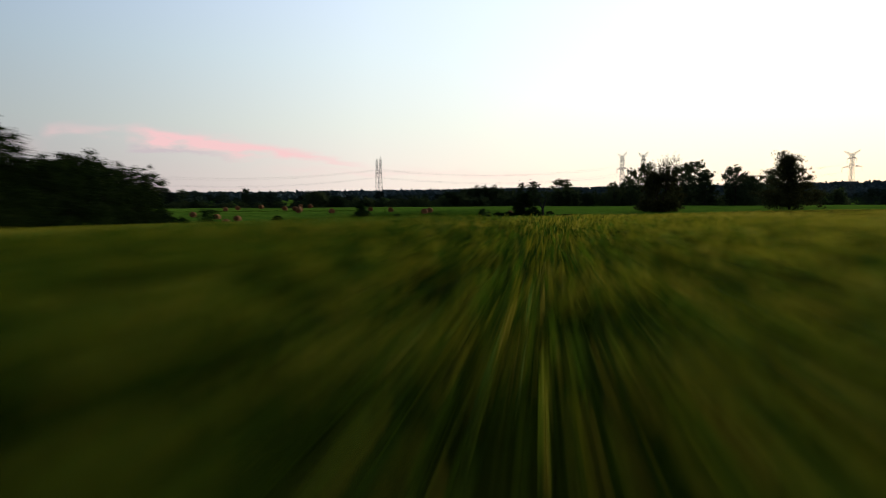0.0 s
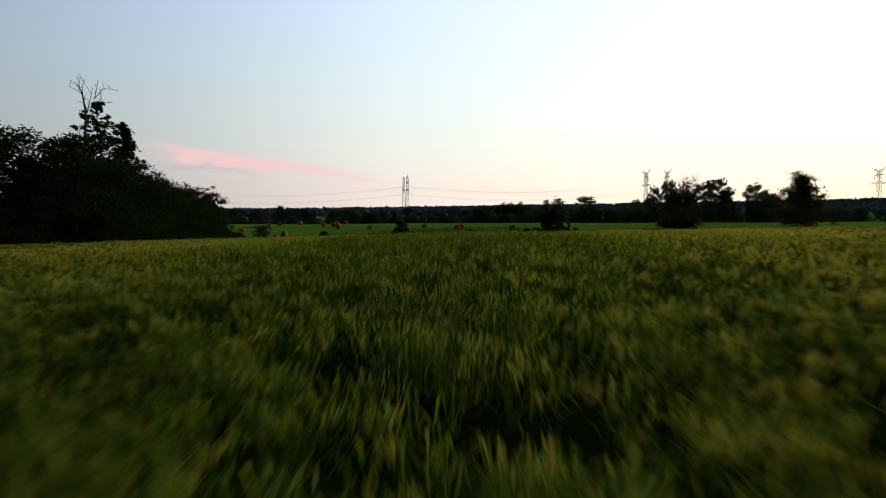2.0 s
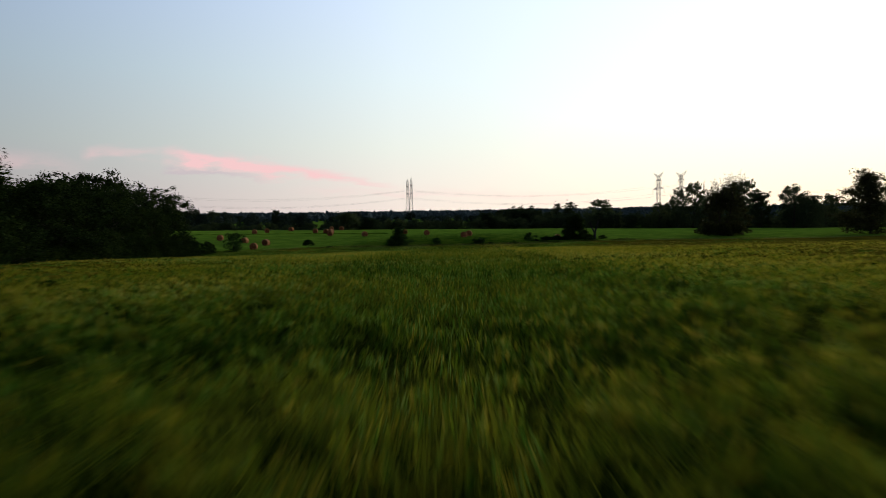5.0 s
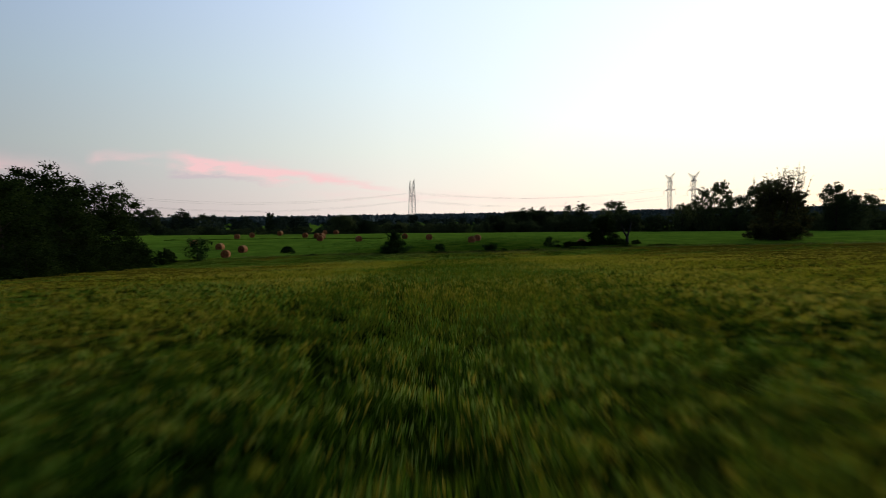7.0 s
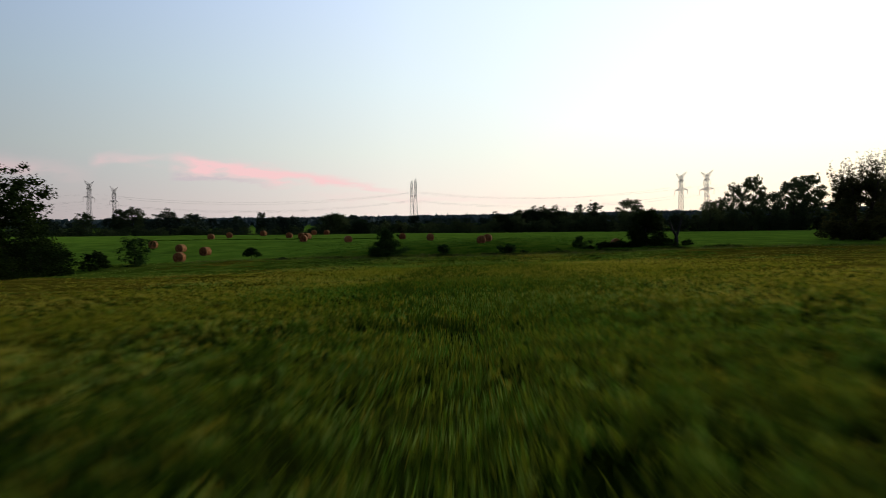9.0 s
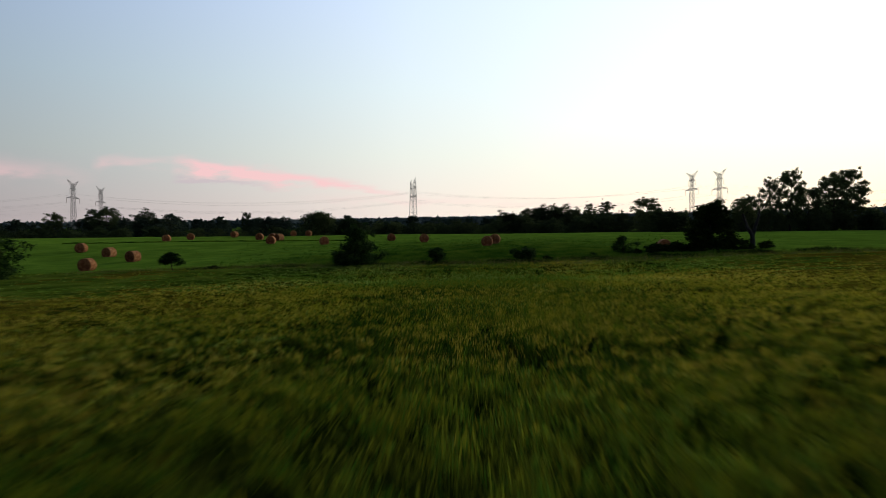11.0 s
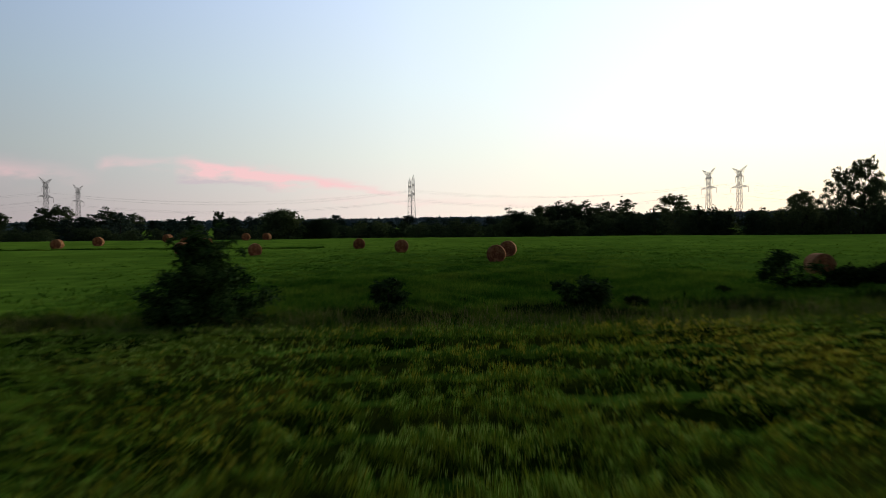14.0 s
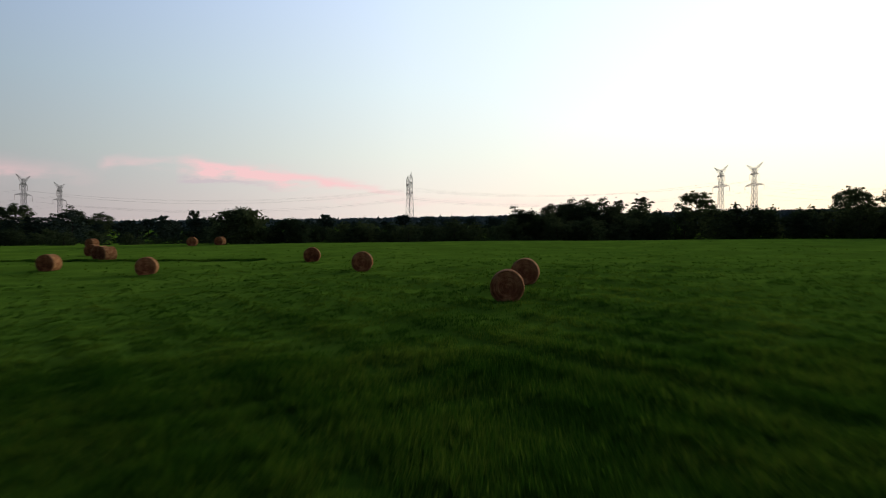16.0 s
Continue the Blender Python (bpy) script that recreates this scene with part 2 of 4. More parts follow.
def crop_top(x, y):
    """Height of the crop's ears, with lodged hollows and the cross drills near its end."""
    z = land(x, y) + np.interp(y, CROP_Y, CROP_H)
    hollow = np.clip(wob(x, y, 0.9, 1.3) * wob(x, y, 2.3, 4.1) * 2.2 - 0.35, 0, 1) + 0.9 * np.clip(wob(x + 0.3 * wob(x, y, 1.4, 2.2), y, 0.46, 5.5) * 1.7 - 0.30, 0, 1)
    hollow = hollow * (1 - 0.6 * np.clip((np.abs(x) - 9) / 20, 0, 1))
    drill = np.clip((y - 126) / 14, 0, 1) * np.clip(1.5 * np.sin(y * 2.35 + 1.1 * wob(x, y, 7, 2.0)) + 0.1, 0, 1) * (0.65 + 0.35 * wob(x, y, 2.6, 5.0))
    bend = y + 1.2 * wob(x, y, 7.0, 1.1)
    lodged = sum(np.exp(-((bend - c) / r) ** 2) for c, r in LODGED) * (0.65 + 0.35 * wob(x, y, 2.0, 0.2))
    return z + 0.05 * wob(x, y, 0.6, 0.4) - (0.25 + 0.05 * np.clip(1.6 - np.abs(x) / 4, 0, 1)) * hollow - 0.27 * drill * (1 - 0.7 * np.clip((np.abs(x) - 4) / 6, 0, 1)) - 0.20 * lodged


def tris(name, verts, faces, mats, index=None, smooth=False):
    """A mesh from arrays; faces all have the same number of corners."""
    me = bpy.data.meshes.new(name)
    v, f = np.asarray(verts, np.float32), np.asarray(faces, np.int32)
    k = f.shape[1]
    me.vertices.add(len(v))
    me.vertices.foreach_set("co", v.ravel())
    me.loops.add(f.size)
    me.loops.foreach_set("vertex_index", f.ravel())
    me.polygons.add(len(f))
    me.polygons.foreach_set("loop_start", np.arange(0, f.size, k, dtype=np.int32))
    for m_ in mats:
        me.materials.append(m_)
    if index is not None:
        me.polygons.foreach_set("material_index", np.asarray(index, np.int32))
    me.polygons.foreach_set("use_smooth", np.full(len(f), smooth))
    me.update(calc_edges=True)
    return me


def part(name, me, parent, label=""):
    ob = new(name, me)
    ob.parent = parent
    return tagged(ob, label)


def sheet(xs, ys, height):
    gx, gy = np.meshgrid(xs, ys)
    v = np.stack([gx, gy, height(gx, gy)], -1).reshape(-1, 3)
    n, r = len(xs), len(ys)
    i = (np.arange(r - 1)[:, None] * n + np.arange(n - 1)[None]).ravel()
    return v, np.stack([i, i + 1, i + n + 1, i + n], 1)


def steps(*spans):
    return np.unique(np.round(np.concatenate([np.arange(a0, b0, s0) for a0, b0, s0 in spans]), 3))


def meadow_relief(x, y):
    near = np.clip((y - CROP_END) / 3, 0, 1) * np.clip((280 - y) / 30, 0, 1)
    return land(x, y) + near * (0.09 * wob(x, y, 1.6, 0.7) + 0.07 * wob(x, y, 4.0, 2.2) + 0.08 * wob(x, y, 0.8, 5.0))


v, f = sheet(steps((-4000, -400, 300), (-400, -80, 20), (-80, -24, 2), (-24, 24, 0.5), (24, 80, 2), (80, 400, 20), (400, 4001, 300)),
             steps((-400, 140, 6), (140, 200, 0.5), (200, 280, 2), (280, 700, 15), (700, 4600, 120)), meadow_relief)
mid = v[f].mean(1)
rank = (mid[:, 1] > 140) & (mid[:, 1] + 2.5 * wob(mid[:, 0], mid[:, 1], 2.2, 0.3) + 1.5 * wob(mid[:, 0], mid[:, 1], 0.7, 2.0) < 161.5 + 0.02 * mid[:, 0])
tagged(new("ground", tris("ground", v, f, [M_GROUND, M_ROUGH], rank, smooth=True)), "dark green meadow turf running out to the horizon", "ground", kind="structure")


# ---- wheat ----
def greenness(x, y):
    """How far the crop is behind in ripening: above 0.4 it still stands green."""
    side = np.clip(0.62 - 0.09 * np.abs(x + 0.6), -0.5, 0.55) * np.interp(y, [116, 130], [1, 0])
    return 0.9 * wob(x, y, 11, 0.6) + 0.5 * wob(x, y, 3.5, 2.0) + np.interp(y, [0, 25, 45, 75, 100, 112, 123, 130, 136, 152], [-0.40, -0.25, 0.18, 0.05, -0.10, -0.7, -0.8, 0.5, 1.3, 1.4]) - 0.016 * x + side - np.interp(y, [126, 138], [0, 1]) * np.clip((np.abs(x - 0.5) - 2.5) / 4, 0, 0.75)


def crop():
    rng = np.random.default_rng(5)
    V, F, I = [], [], []
    base = 0

    def add(vs, fs, mi):
        nonlocal base
        V.append(vs.reshape(-1, 3))
        F.append((fs + base).reshape(-1, 3))
        I.append(np.zeros(F[-1].shape[0], np.int32) + mi)
        base += V[-1].shape[0]

    # understorey sheet of stems and leaves, shade between them put into its dark colour
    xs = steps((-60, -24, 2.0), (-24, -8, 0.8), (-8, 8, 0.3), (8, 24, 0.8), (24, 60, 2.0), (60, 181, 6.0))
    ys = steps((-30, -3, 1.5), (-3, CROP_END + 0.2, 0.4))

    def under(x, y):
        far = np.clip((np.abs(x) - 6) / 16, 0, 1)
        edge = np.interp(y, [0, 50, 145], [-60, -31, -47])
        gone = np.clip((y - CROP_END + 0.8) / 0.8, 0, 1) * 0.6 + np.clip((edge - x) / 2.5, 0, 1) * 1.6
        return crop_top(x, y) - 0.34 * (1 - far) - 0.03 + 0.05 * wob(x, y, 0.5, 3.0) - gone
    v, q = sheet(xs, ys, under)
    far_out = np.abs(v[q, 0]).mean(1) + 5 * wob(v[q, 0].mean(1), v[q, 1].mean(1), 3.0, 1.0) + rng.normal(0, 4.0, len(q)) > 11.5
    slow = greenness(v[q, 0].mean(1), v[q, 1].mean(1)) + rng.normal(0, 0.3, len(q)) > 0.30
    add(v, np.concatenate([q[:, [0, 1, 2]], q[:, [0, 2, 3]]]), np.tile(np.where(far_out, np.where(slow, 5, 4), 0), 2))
    # plants, thinner away from the middle
    for x0, x1, dens, wide in ((0, 2.2, 140, 1.1), (2.2, 5, 72, 1.5), (5, 12, 58, 1.7), (12, 30, 25, 2.2), (30, 62, 7, 3.2)):
        y0 = -2.5 if x1 < 6 else 0.0
        n = int(2 * (x1 - x0) * (CROP_END - y0) * dens)
        per = 14 if x1 < 6 else 5
        nc = n // per
        n = nc * per
        cx, cy = rng.uniform(x0, x1, nc) * rng.choice((-1, 1), nc), rng.uniform(y0, CROP_END - 0.1, nc)
        lift = np.repeat(rng.normal(0, 0.06 if x1 < 6 else 0.045, nc), per)     # plants stand in tillered clumps of their own height
        bow = np.repeat(rng.normal(0, 0.085, (nc, 2)), per, 0)
        tint = np.repeat(rng.normal(0, 0.22, nc), per)
        x = np.repeat(cx, per) + rng.normal(0, 0.06 * wide, n)
        y = np.minimum(np.repeat(cy, per) + rng.normal(0, 0.06 * wide, n), CROP_END - 0.05)
        gap = wob(x, y, 0.33, 2.7) + 0.6 * wob(x, y, 0.16, 0.9)
        sunk = land(x, y) + np.interp(y, CROP_Y, CROP_H) - crop_top(x, y)
        gap = gap - 7.0 * np.clip(sunk - 0.10, 0, 0.4)
        keep = (x > np.interp(y, [0, 50, 145], [-60, -30, -46])) & (gap > rng.uniform(-0.95, -0.3, n))
        x, y, lift, bow, tint = x[keep], y[keep], lift[keep], bow[keep], tint[keep]
        n = len(x)
        top = crop_top(x, y) + lift + rng.normal(0, 0.022, n)
        tip = np.stack([x, y, top], 1)
        a0 = rng.uniform(0, 6.283, n)
        lean = np.stack([np.cos(a0), np.sin(a0), np.zeros(n)], 1) * rng.uniform(0.02, 0.10, n)[:, None] + np.array([0.03, -0.05, 0])
        lean[:, :2] += bow
        side = np.stack([-np.sin(a0), np.cos(a0), np.zeros(n)], 1)
        up = np.array([0, 0, 1.0])
        # stem
        foot = tip - lean * 2.0 - up * np.interp(y, [126, 140], [0.36, 0.55])[:, None]
        w = 0.004 * wide
        if x1 < 6:
            add(np.stack([foot - side * w, foot + side * w, tip - up * 0.05], 1), np.arange(3 * n).reshape(n, 3), 1)
        late = greenness(x, y)
        ripe = np.where(late + tint + rng.normal(0, 0.55, n) > 0.40, 3, 2)
        # nodding ear: two crossed spindles
        droop = lean * 0.9 + np.array([0, 0, 0.02])
        e0, e1 = tip - up * rng.uniform(0.09, 0.16, n)[:, None], tip + droop * 0.35 + up * rng.uniform(-0.015, 0.02, n)[:, None]
        mid, we = (e0 + e1) / 2, 0.0066 * wide ** 1.25
        flat = np.cross(side, up)
        for s_ in (side, flat) if x1 < 6 else (side,):
            vs = np.stack([e0, mid + s_ * we, e1, mid - s_ * we], 1)
            k = np.arange(n)[:, None] * 4
            add(vs, np.concatenate([k + [0, 1, 2], k + [0, 2, 3]]), np.concatenate([ripe, ripe]))
        # bent flag leaf
        for j in range(2 if x1 < 6 else 1):
            a1 = a0 + 1.7 + j * 3.1 + rng.normal(0, 0.5, n)
            out = np.stack([np.cos(a1), np.sin(a1), np.zeros(n)], 1)
            sd = np.stack([-np.sin(a1), np.cos(a1), np.zeros(n)], 1) * 0.010 * wide
            b0 = foot + up * rng.uniform(0.04, 0.20 + 0.06 * j, n)[:, None]
            ln = rng.uniform(0.09, 0.20, n)[:, None] * min(wide, 1.6) * (1 + 0.25 * j)
            b1 = b0 + out * ln * (0.5 - 0.3 * j) + up * rng.uniform(0.05 + 0.04 * j, 0.14 + 0.05 * j, n)[:, None]
            b2 = b1 + out * ln * 0.45 + up * rng.uniform(-0.03, 0.08, n)[:, None]
            vs = np.stack([b0, b1 - sd, b1 + sd, b2], 1)
            k = np.arange(n)[:, None] * 4
            add(vs, np.concatenate([k + [0, 1, 2], k + [1, 3, 2]]), 1)
    me = tris("wheat_crop", np.concatenate(V), np.concatenate(F), [M_UNDER_SHADE, M_BLADE, M_EAR, M_EAR_GREEN, M_CANOPY, M_CANOPY_GREEN], np.concatenate(I))
    tagged(new("wheat_crop", me), "ripening green and straw-coloured wheat standing in a rolling field", "wheat", kind="stuff")


crop()


def tufts(name, x, y, rng, tall, wide, blades, mat, label, category):
    n = len(x)
    V, F, base = [], [], 0
    z = meadow_relief(x, y)
    h = tall * rng.uniform(0.6, 1.3, n)
    for j in range(blades):
        a1 = rng.uniform(0, 6.283, n)
        r0 = rng.uniform(0, 0.10, n) * (1 + tall)
        p = np.stack([x + r0 * np.cos(a1 * 3), y + r0 * np.sin(a1 * 3), z - 0.02], 1)
        sd = np.stack([-np.sin(a1), np.cos(a1), np.zeros(n)], 1) * wide * rng.uniform(0.6, 1.3, n)[:, None]
        tip = p + np.stack([np.cos(a1) * h * 0.5, np.sin(a1) * h * 0.5, h], 1)
        V.append(np.stack([p - sd, p + sd, tip], 1).reshape(-1, 3))
        F.append(np.arange(3 * n).reshape(n, 3) + base)
        base += 3 * n
    me = tris(name, np.concatenate(V), np.concatenate(F), [mat])
    return tagged(new(name, me), label, category, kind="stuff")


def meadow():
    rng = np.random.default_rng(8)
    n = 165000
    x, y = rng.normal(0, 1, n), rng.exponential(1.0, n)
    y = 150.5 + y * 17
    x = x * (5 + (y - 150) * 0.30)
    x, y = np.repeat(x[::5], 5) + rng.normal(0, 0.11, n), np.repeat(y[::5], 5) + rng.normal(0, 0.11, n)
    thin = wob(x, y, 0.8, 5.0) + 0.8 * wob(x, y, 1.6, 0.7) + 0.4 * wob(x, y, 0.35, 1.9)       # tufts stand on the humps, hollows are bare
    ok = (np.abs(x) < 80) & (y < 245) & (y > 150.3) & (thin > rng.uniform(-0.9, 0.1, n))
    x, y = x[ok], y[ok]
    tufts("meadow_grass", x, y, rng, 0.13, 0.016, 3, M_GRASS, "short green mown meadow grass round the hay bales", "grass")
    n = 10000
    x, y = rng.uniform(-52, 60, n), 152.9 + rng.normal(0, 1.5, n)
    tufts("field_margin_grass", x, y, rng, 0.34, 0.013, 5, M_RANK, "rank unmown green grass along the field margin", "grass")
    n = 34000
    x, y = rng.normal(0, 10, n), 154 + 15 * rng.random(n) ** 1.2
    thick = wob(x, y, 0.7, 1.0) + 0.6 * wob(x, y, 2.0, 3.0) > rng.uniform(-0.8, 0.6, n)
    tufts("rank_meadow_grass", x[thick], y[thick], rng, 0.26, 0.018, 4, M_GRASS, "longer green grass where mowing stopped short", "grass")
    n = 9000
    x = rng.uniform(-28, 36, n)
    y = 153.9 + 0.05 * x + 0.5 * wob(x, x, 3.0, 1.0) + rng.normal(0, 0.75, n)
    matted = wob(x, y, 2.6, 0.9) > rng.uniform(-0.15, 0.35, n)
    tufts("margin_weeds", x[matted], y[matted], rng, 0.34, 0.032, 5, M_DOCK, "dark broad-leaved weeds matted along the field margin", "weeds")
    n = 9500
    x, y = rng.uniform(-40, 110, n), 152.2 + rng.normal(0, 1.2, n)
    tufts("dry_margin_grass", x, y, rng, 0.5, 0.008, 4, M_WEED, "pale seeding grass stalks along the field margin", "grass")
    n = 5200
    x = rng.uniform(-78, -20, n)
    y = 213 + 0.02 * x + rng.normal(0, 0.35, n)
    tufts("uncut_grass_strip", x, y, rng, 0.20, 0.03, 4, M_GRASS, "dark narrow strip of uncut grass across the meadow", "grass")


meadow()


# ---- trees and shrubs ----
def tubes(segs, sides=6):
    """Tapered limbs: segments of (start, end, radius at start, radius at end)."""
    V, F, base = [], [], 0
    for p, q, r0, r1 in segs:
        p, q = Vector(p), Vector(q)
        d = (q - p).normalized()
        s = d.orthogonal().normalized()
        t = d.cross(s)
        for c, r in ((p, r0), (q, r1)):
            for k in range(sides):
                g = 6.28318 * k / sides
                V.append(c + (s * math.cos(g) + t * math.sin(g)) * r)
        for k in range(sides):
            k2 = (k + 1) % sides
            F.append((base + k, base + k2, base + sides + k2, base + sides + k))
        base += 2 * sides
    return V, F


def leaves(rng, centres, radii, counts, size, droop=0.2, slim=0.5):
    """Leaf sprays scattered in loose clumps."""
    c = np.repeat(np.asarray(centres, float), counts, 0)
    r = np.repeat(np.asarray(radii, float), counts)
    n = len(c)
    d = rng.normal(size=(n, 3))
    d /= np.linalg.norm(d, axis=1)[:, None]
    p = c + d * (r * rng.uniform(0.25, 1.0, n) ** 0.6)[:, None] * np.array([1, 1, 0.75])
    a = d + rng.normal(size=(n, 3)) * 0.7 - np.array([0, 0, droop])
    a /= np.linalg.norm(a, axis=1)[:, None]
    b = np.cross(a, rng.normal(size=(n, 3)))
    b /= np.linalg.norm(b, axis=1)[:, None]
    s = size * rng.uniform(0.6, 1.4, n)[:, None]
    core = rng.random(n) < 0.22                     # older, broader sprays inside each clump
    p[core] = c[core] + (p[core] - c[core]) * 0.4
    s[core] *= 1.6
    v = np.stack([p - a * s * 0.5, p + b * s * slim * 0.5, p + a * s * 0.5, p - b * s * slim * 0.5], 1).reshape(-1, 3)
    return v, np.arange(4 * n).reshape(n, 4)


def outline(shape, fz, rng):
    """Reach of a crown at a part fz of its height, 1 at its widest."""
    if shape == "round":
        return math.sqrt(max(0.05, 1 - ((fz - 0.52) / 0.52) ** 2))
    if shape == "pear":
        return min(1.0, 0.72 + fz) if fz < 0.3 else max(0.08, 1 - ((fz - 0.3) / 0.72) ** 1.25)
    if shape == "cone":
        return max(0.10, 1.12 * (1 - fz)) * (0.8 + 0.4 * rng.random())
    if shape == "fan":
        return 0.35 + 0.75 * fz - 0.5 * max(0, fz - 0.75) * 3
    if shape == "spire":
        return math.sqrt(max(0.03, 1 - fz ** 1.3)) * (0.5 + 0.5 * min(1, fz * 4))
    return math.sqrt(max(0.08, 1 - fz ** 2.6))


def tree(name, seed, h, w, n_leaf, size, mat, label, category="tree", bole=0.22, shape="round", limbs=14, slim=0.62, droop=0.2, group="", trunk_mat=None, loose=0.6, fill=34, clump=1.0):
    """One tree: tapered trunk with forking limbs, and a ragged crown carried on the limb tips."""
    rng = np.random.default_rng(seed)
    root = new(name)
    segs, centres, radii = [], [], []
    lean = rng.normal(0, 0.03, 2) * h
    r0 = 0.018 * h + 0.03
    prev = Vector((0, 0, -0.3))
    axis = []
    for k in range(1, 7):
        fz = k / 6 * 0.86
        p = Vector((lean[0] * fz + rng.normal(0, 0.012) * h, lean[1] * fz + rng.normal(0, 0.012) * h, fz * h))
        segs.append((prev, p, r0 * (1 - (k - 1) / 7), r0 * (1 - k / 7)))
        axis.append(p)
        prev = p
    for k in range(limbs):
        fz = bole + (0.97 - bole) * ((k + rng.uniform(0.2, 0.8)) / limbs)
        g = k * 2.4 + rng.normal(0, 0.5)
        rad = outline(shape, fz, rng)
        rad *= w / 2 * rng.uniform(0.62, 1.05)
        zs = max(0.05, fz - 0.16 * (shape != "cone")) * h
        j = min(5, int(zs / (0.86 * h) * 6))
        lo_ = axis[j - 1] if j else Vector((0, 0, 0))
        s0 = lo_.lerp(axis[j], min(1.0, (zs - lo_.z) / max(0.01, axis[j].z - lo_.z)))
        tip = Vector((axis[j].x + math.cos(g) * rad * 0.82, axis[j].y + math.sin(g) * rad * 0.82, fz * h))
        mid = s0.lerp(tip, 0.5) + Vector((rng.normal(0, 0.03) * w, rng.normal(0, 0.03) * w, 0.02 * h))
        rl = r0 * 0.42 * (1 - 0.6 * fz)
        segs += [(s0, mid, rl, rl * 0.6), (mid, tip, rl * 0.6, rl * 0.15)]
        cr = w * (0.11 + 0.06 * rng.random()) * clump
        if shape == "cone":
            cr *= 1.3 - fz
        if clump < 0.9:
            for j in range(7):
                f_ = rng.uniform(0.55, 1.05)
                centres.append(s0.lerp(tip, f_) + Vector(rng.normal(0, 0.075 * w, 3)))
                radii.append(cr * rng.uniform(0.35, 0.95))
            continue
        for q, fr in ((tip, 1.0), (mid, 0.85), (s0.lerp(tip, 0.8) + Vector(rng.normal(0, 0.10 * w, 3)) * loose, 0.7), (tip + Vector(rng.normal(0, 0.09 * w, 3)) * loose, 0.6)):
            if q.z > bole * h * 0.6:
                centres.append(q)
                radii.append(cr * fr)
    for k in range(fill):
        fz = bole + (0.95 - bole) * (k + rng.random()) / max(1, fill)
        g, rr = rng.uniform(0, 6.283), w / 2 * outline(shape, fz, rng) * math.sqrt(rng.random()) * 0.85
        centres.append(Vector((lean[0] * fz + rr * math.cos(g), lean[1] * fz + rr * math.sin(g), fz * h)))
        radii.append(w * rng.uniform(0.09, 0.15))
    centres.append(Vector((lean[0], lean[1], h * 0.93)))
    radii.append(w * (0.05 if shape == "cone" else 0.09))
    wt = np.array(radii) ** 2
    counts = np.maximum(4, (n_leaf * wt / wt.sum())).astype(int)
    V, F = tubes(segs)
    part("trunk", tris("trunk", V, F, [trunk_mat or M_BARK], smooth=True), root)
    v, q = leaves(rng, [tuple(c) for c in centres], radii, counts, size, droop, slim)
    v[:, 2] *= h / np.percentile(v[:, 2], 99.6)
    v[:, :2] *= w / 2 / np.percentile(np.hypot(v[:, 0], v[:, 1]), 97.5)
    v[:, 2] = np.maximum(v[:, 2], 0.03)
    part("crown", tris("crown", v, q, [mat]), root)
    return tagged(root, label, category, group)


def put(ob, x, y, turn=0.0, s=1.0, sz=None, drop=0.1):
    ob.matrix_basis = at(x, y, turn, s, sz, drop)
    return ob


def at(x, y, turn=0.0, s=1.0, sz=None, drop=0.1):
    return pose(x, y, float(land(x, y)) - drop, 0, 0, turn) @ Matrix.Diagonal((s, s, sz or s, 1))


def copy_at(ob, *args, **kw):
    m = at(*args, **kw)
    sc = ob.scale
    return copy_thing(ob, m @ Matrix.Diagonal((1 / sc.x, 1 / sc.y, 1 / sc.z, 1)))


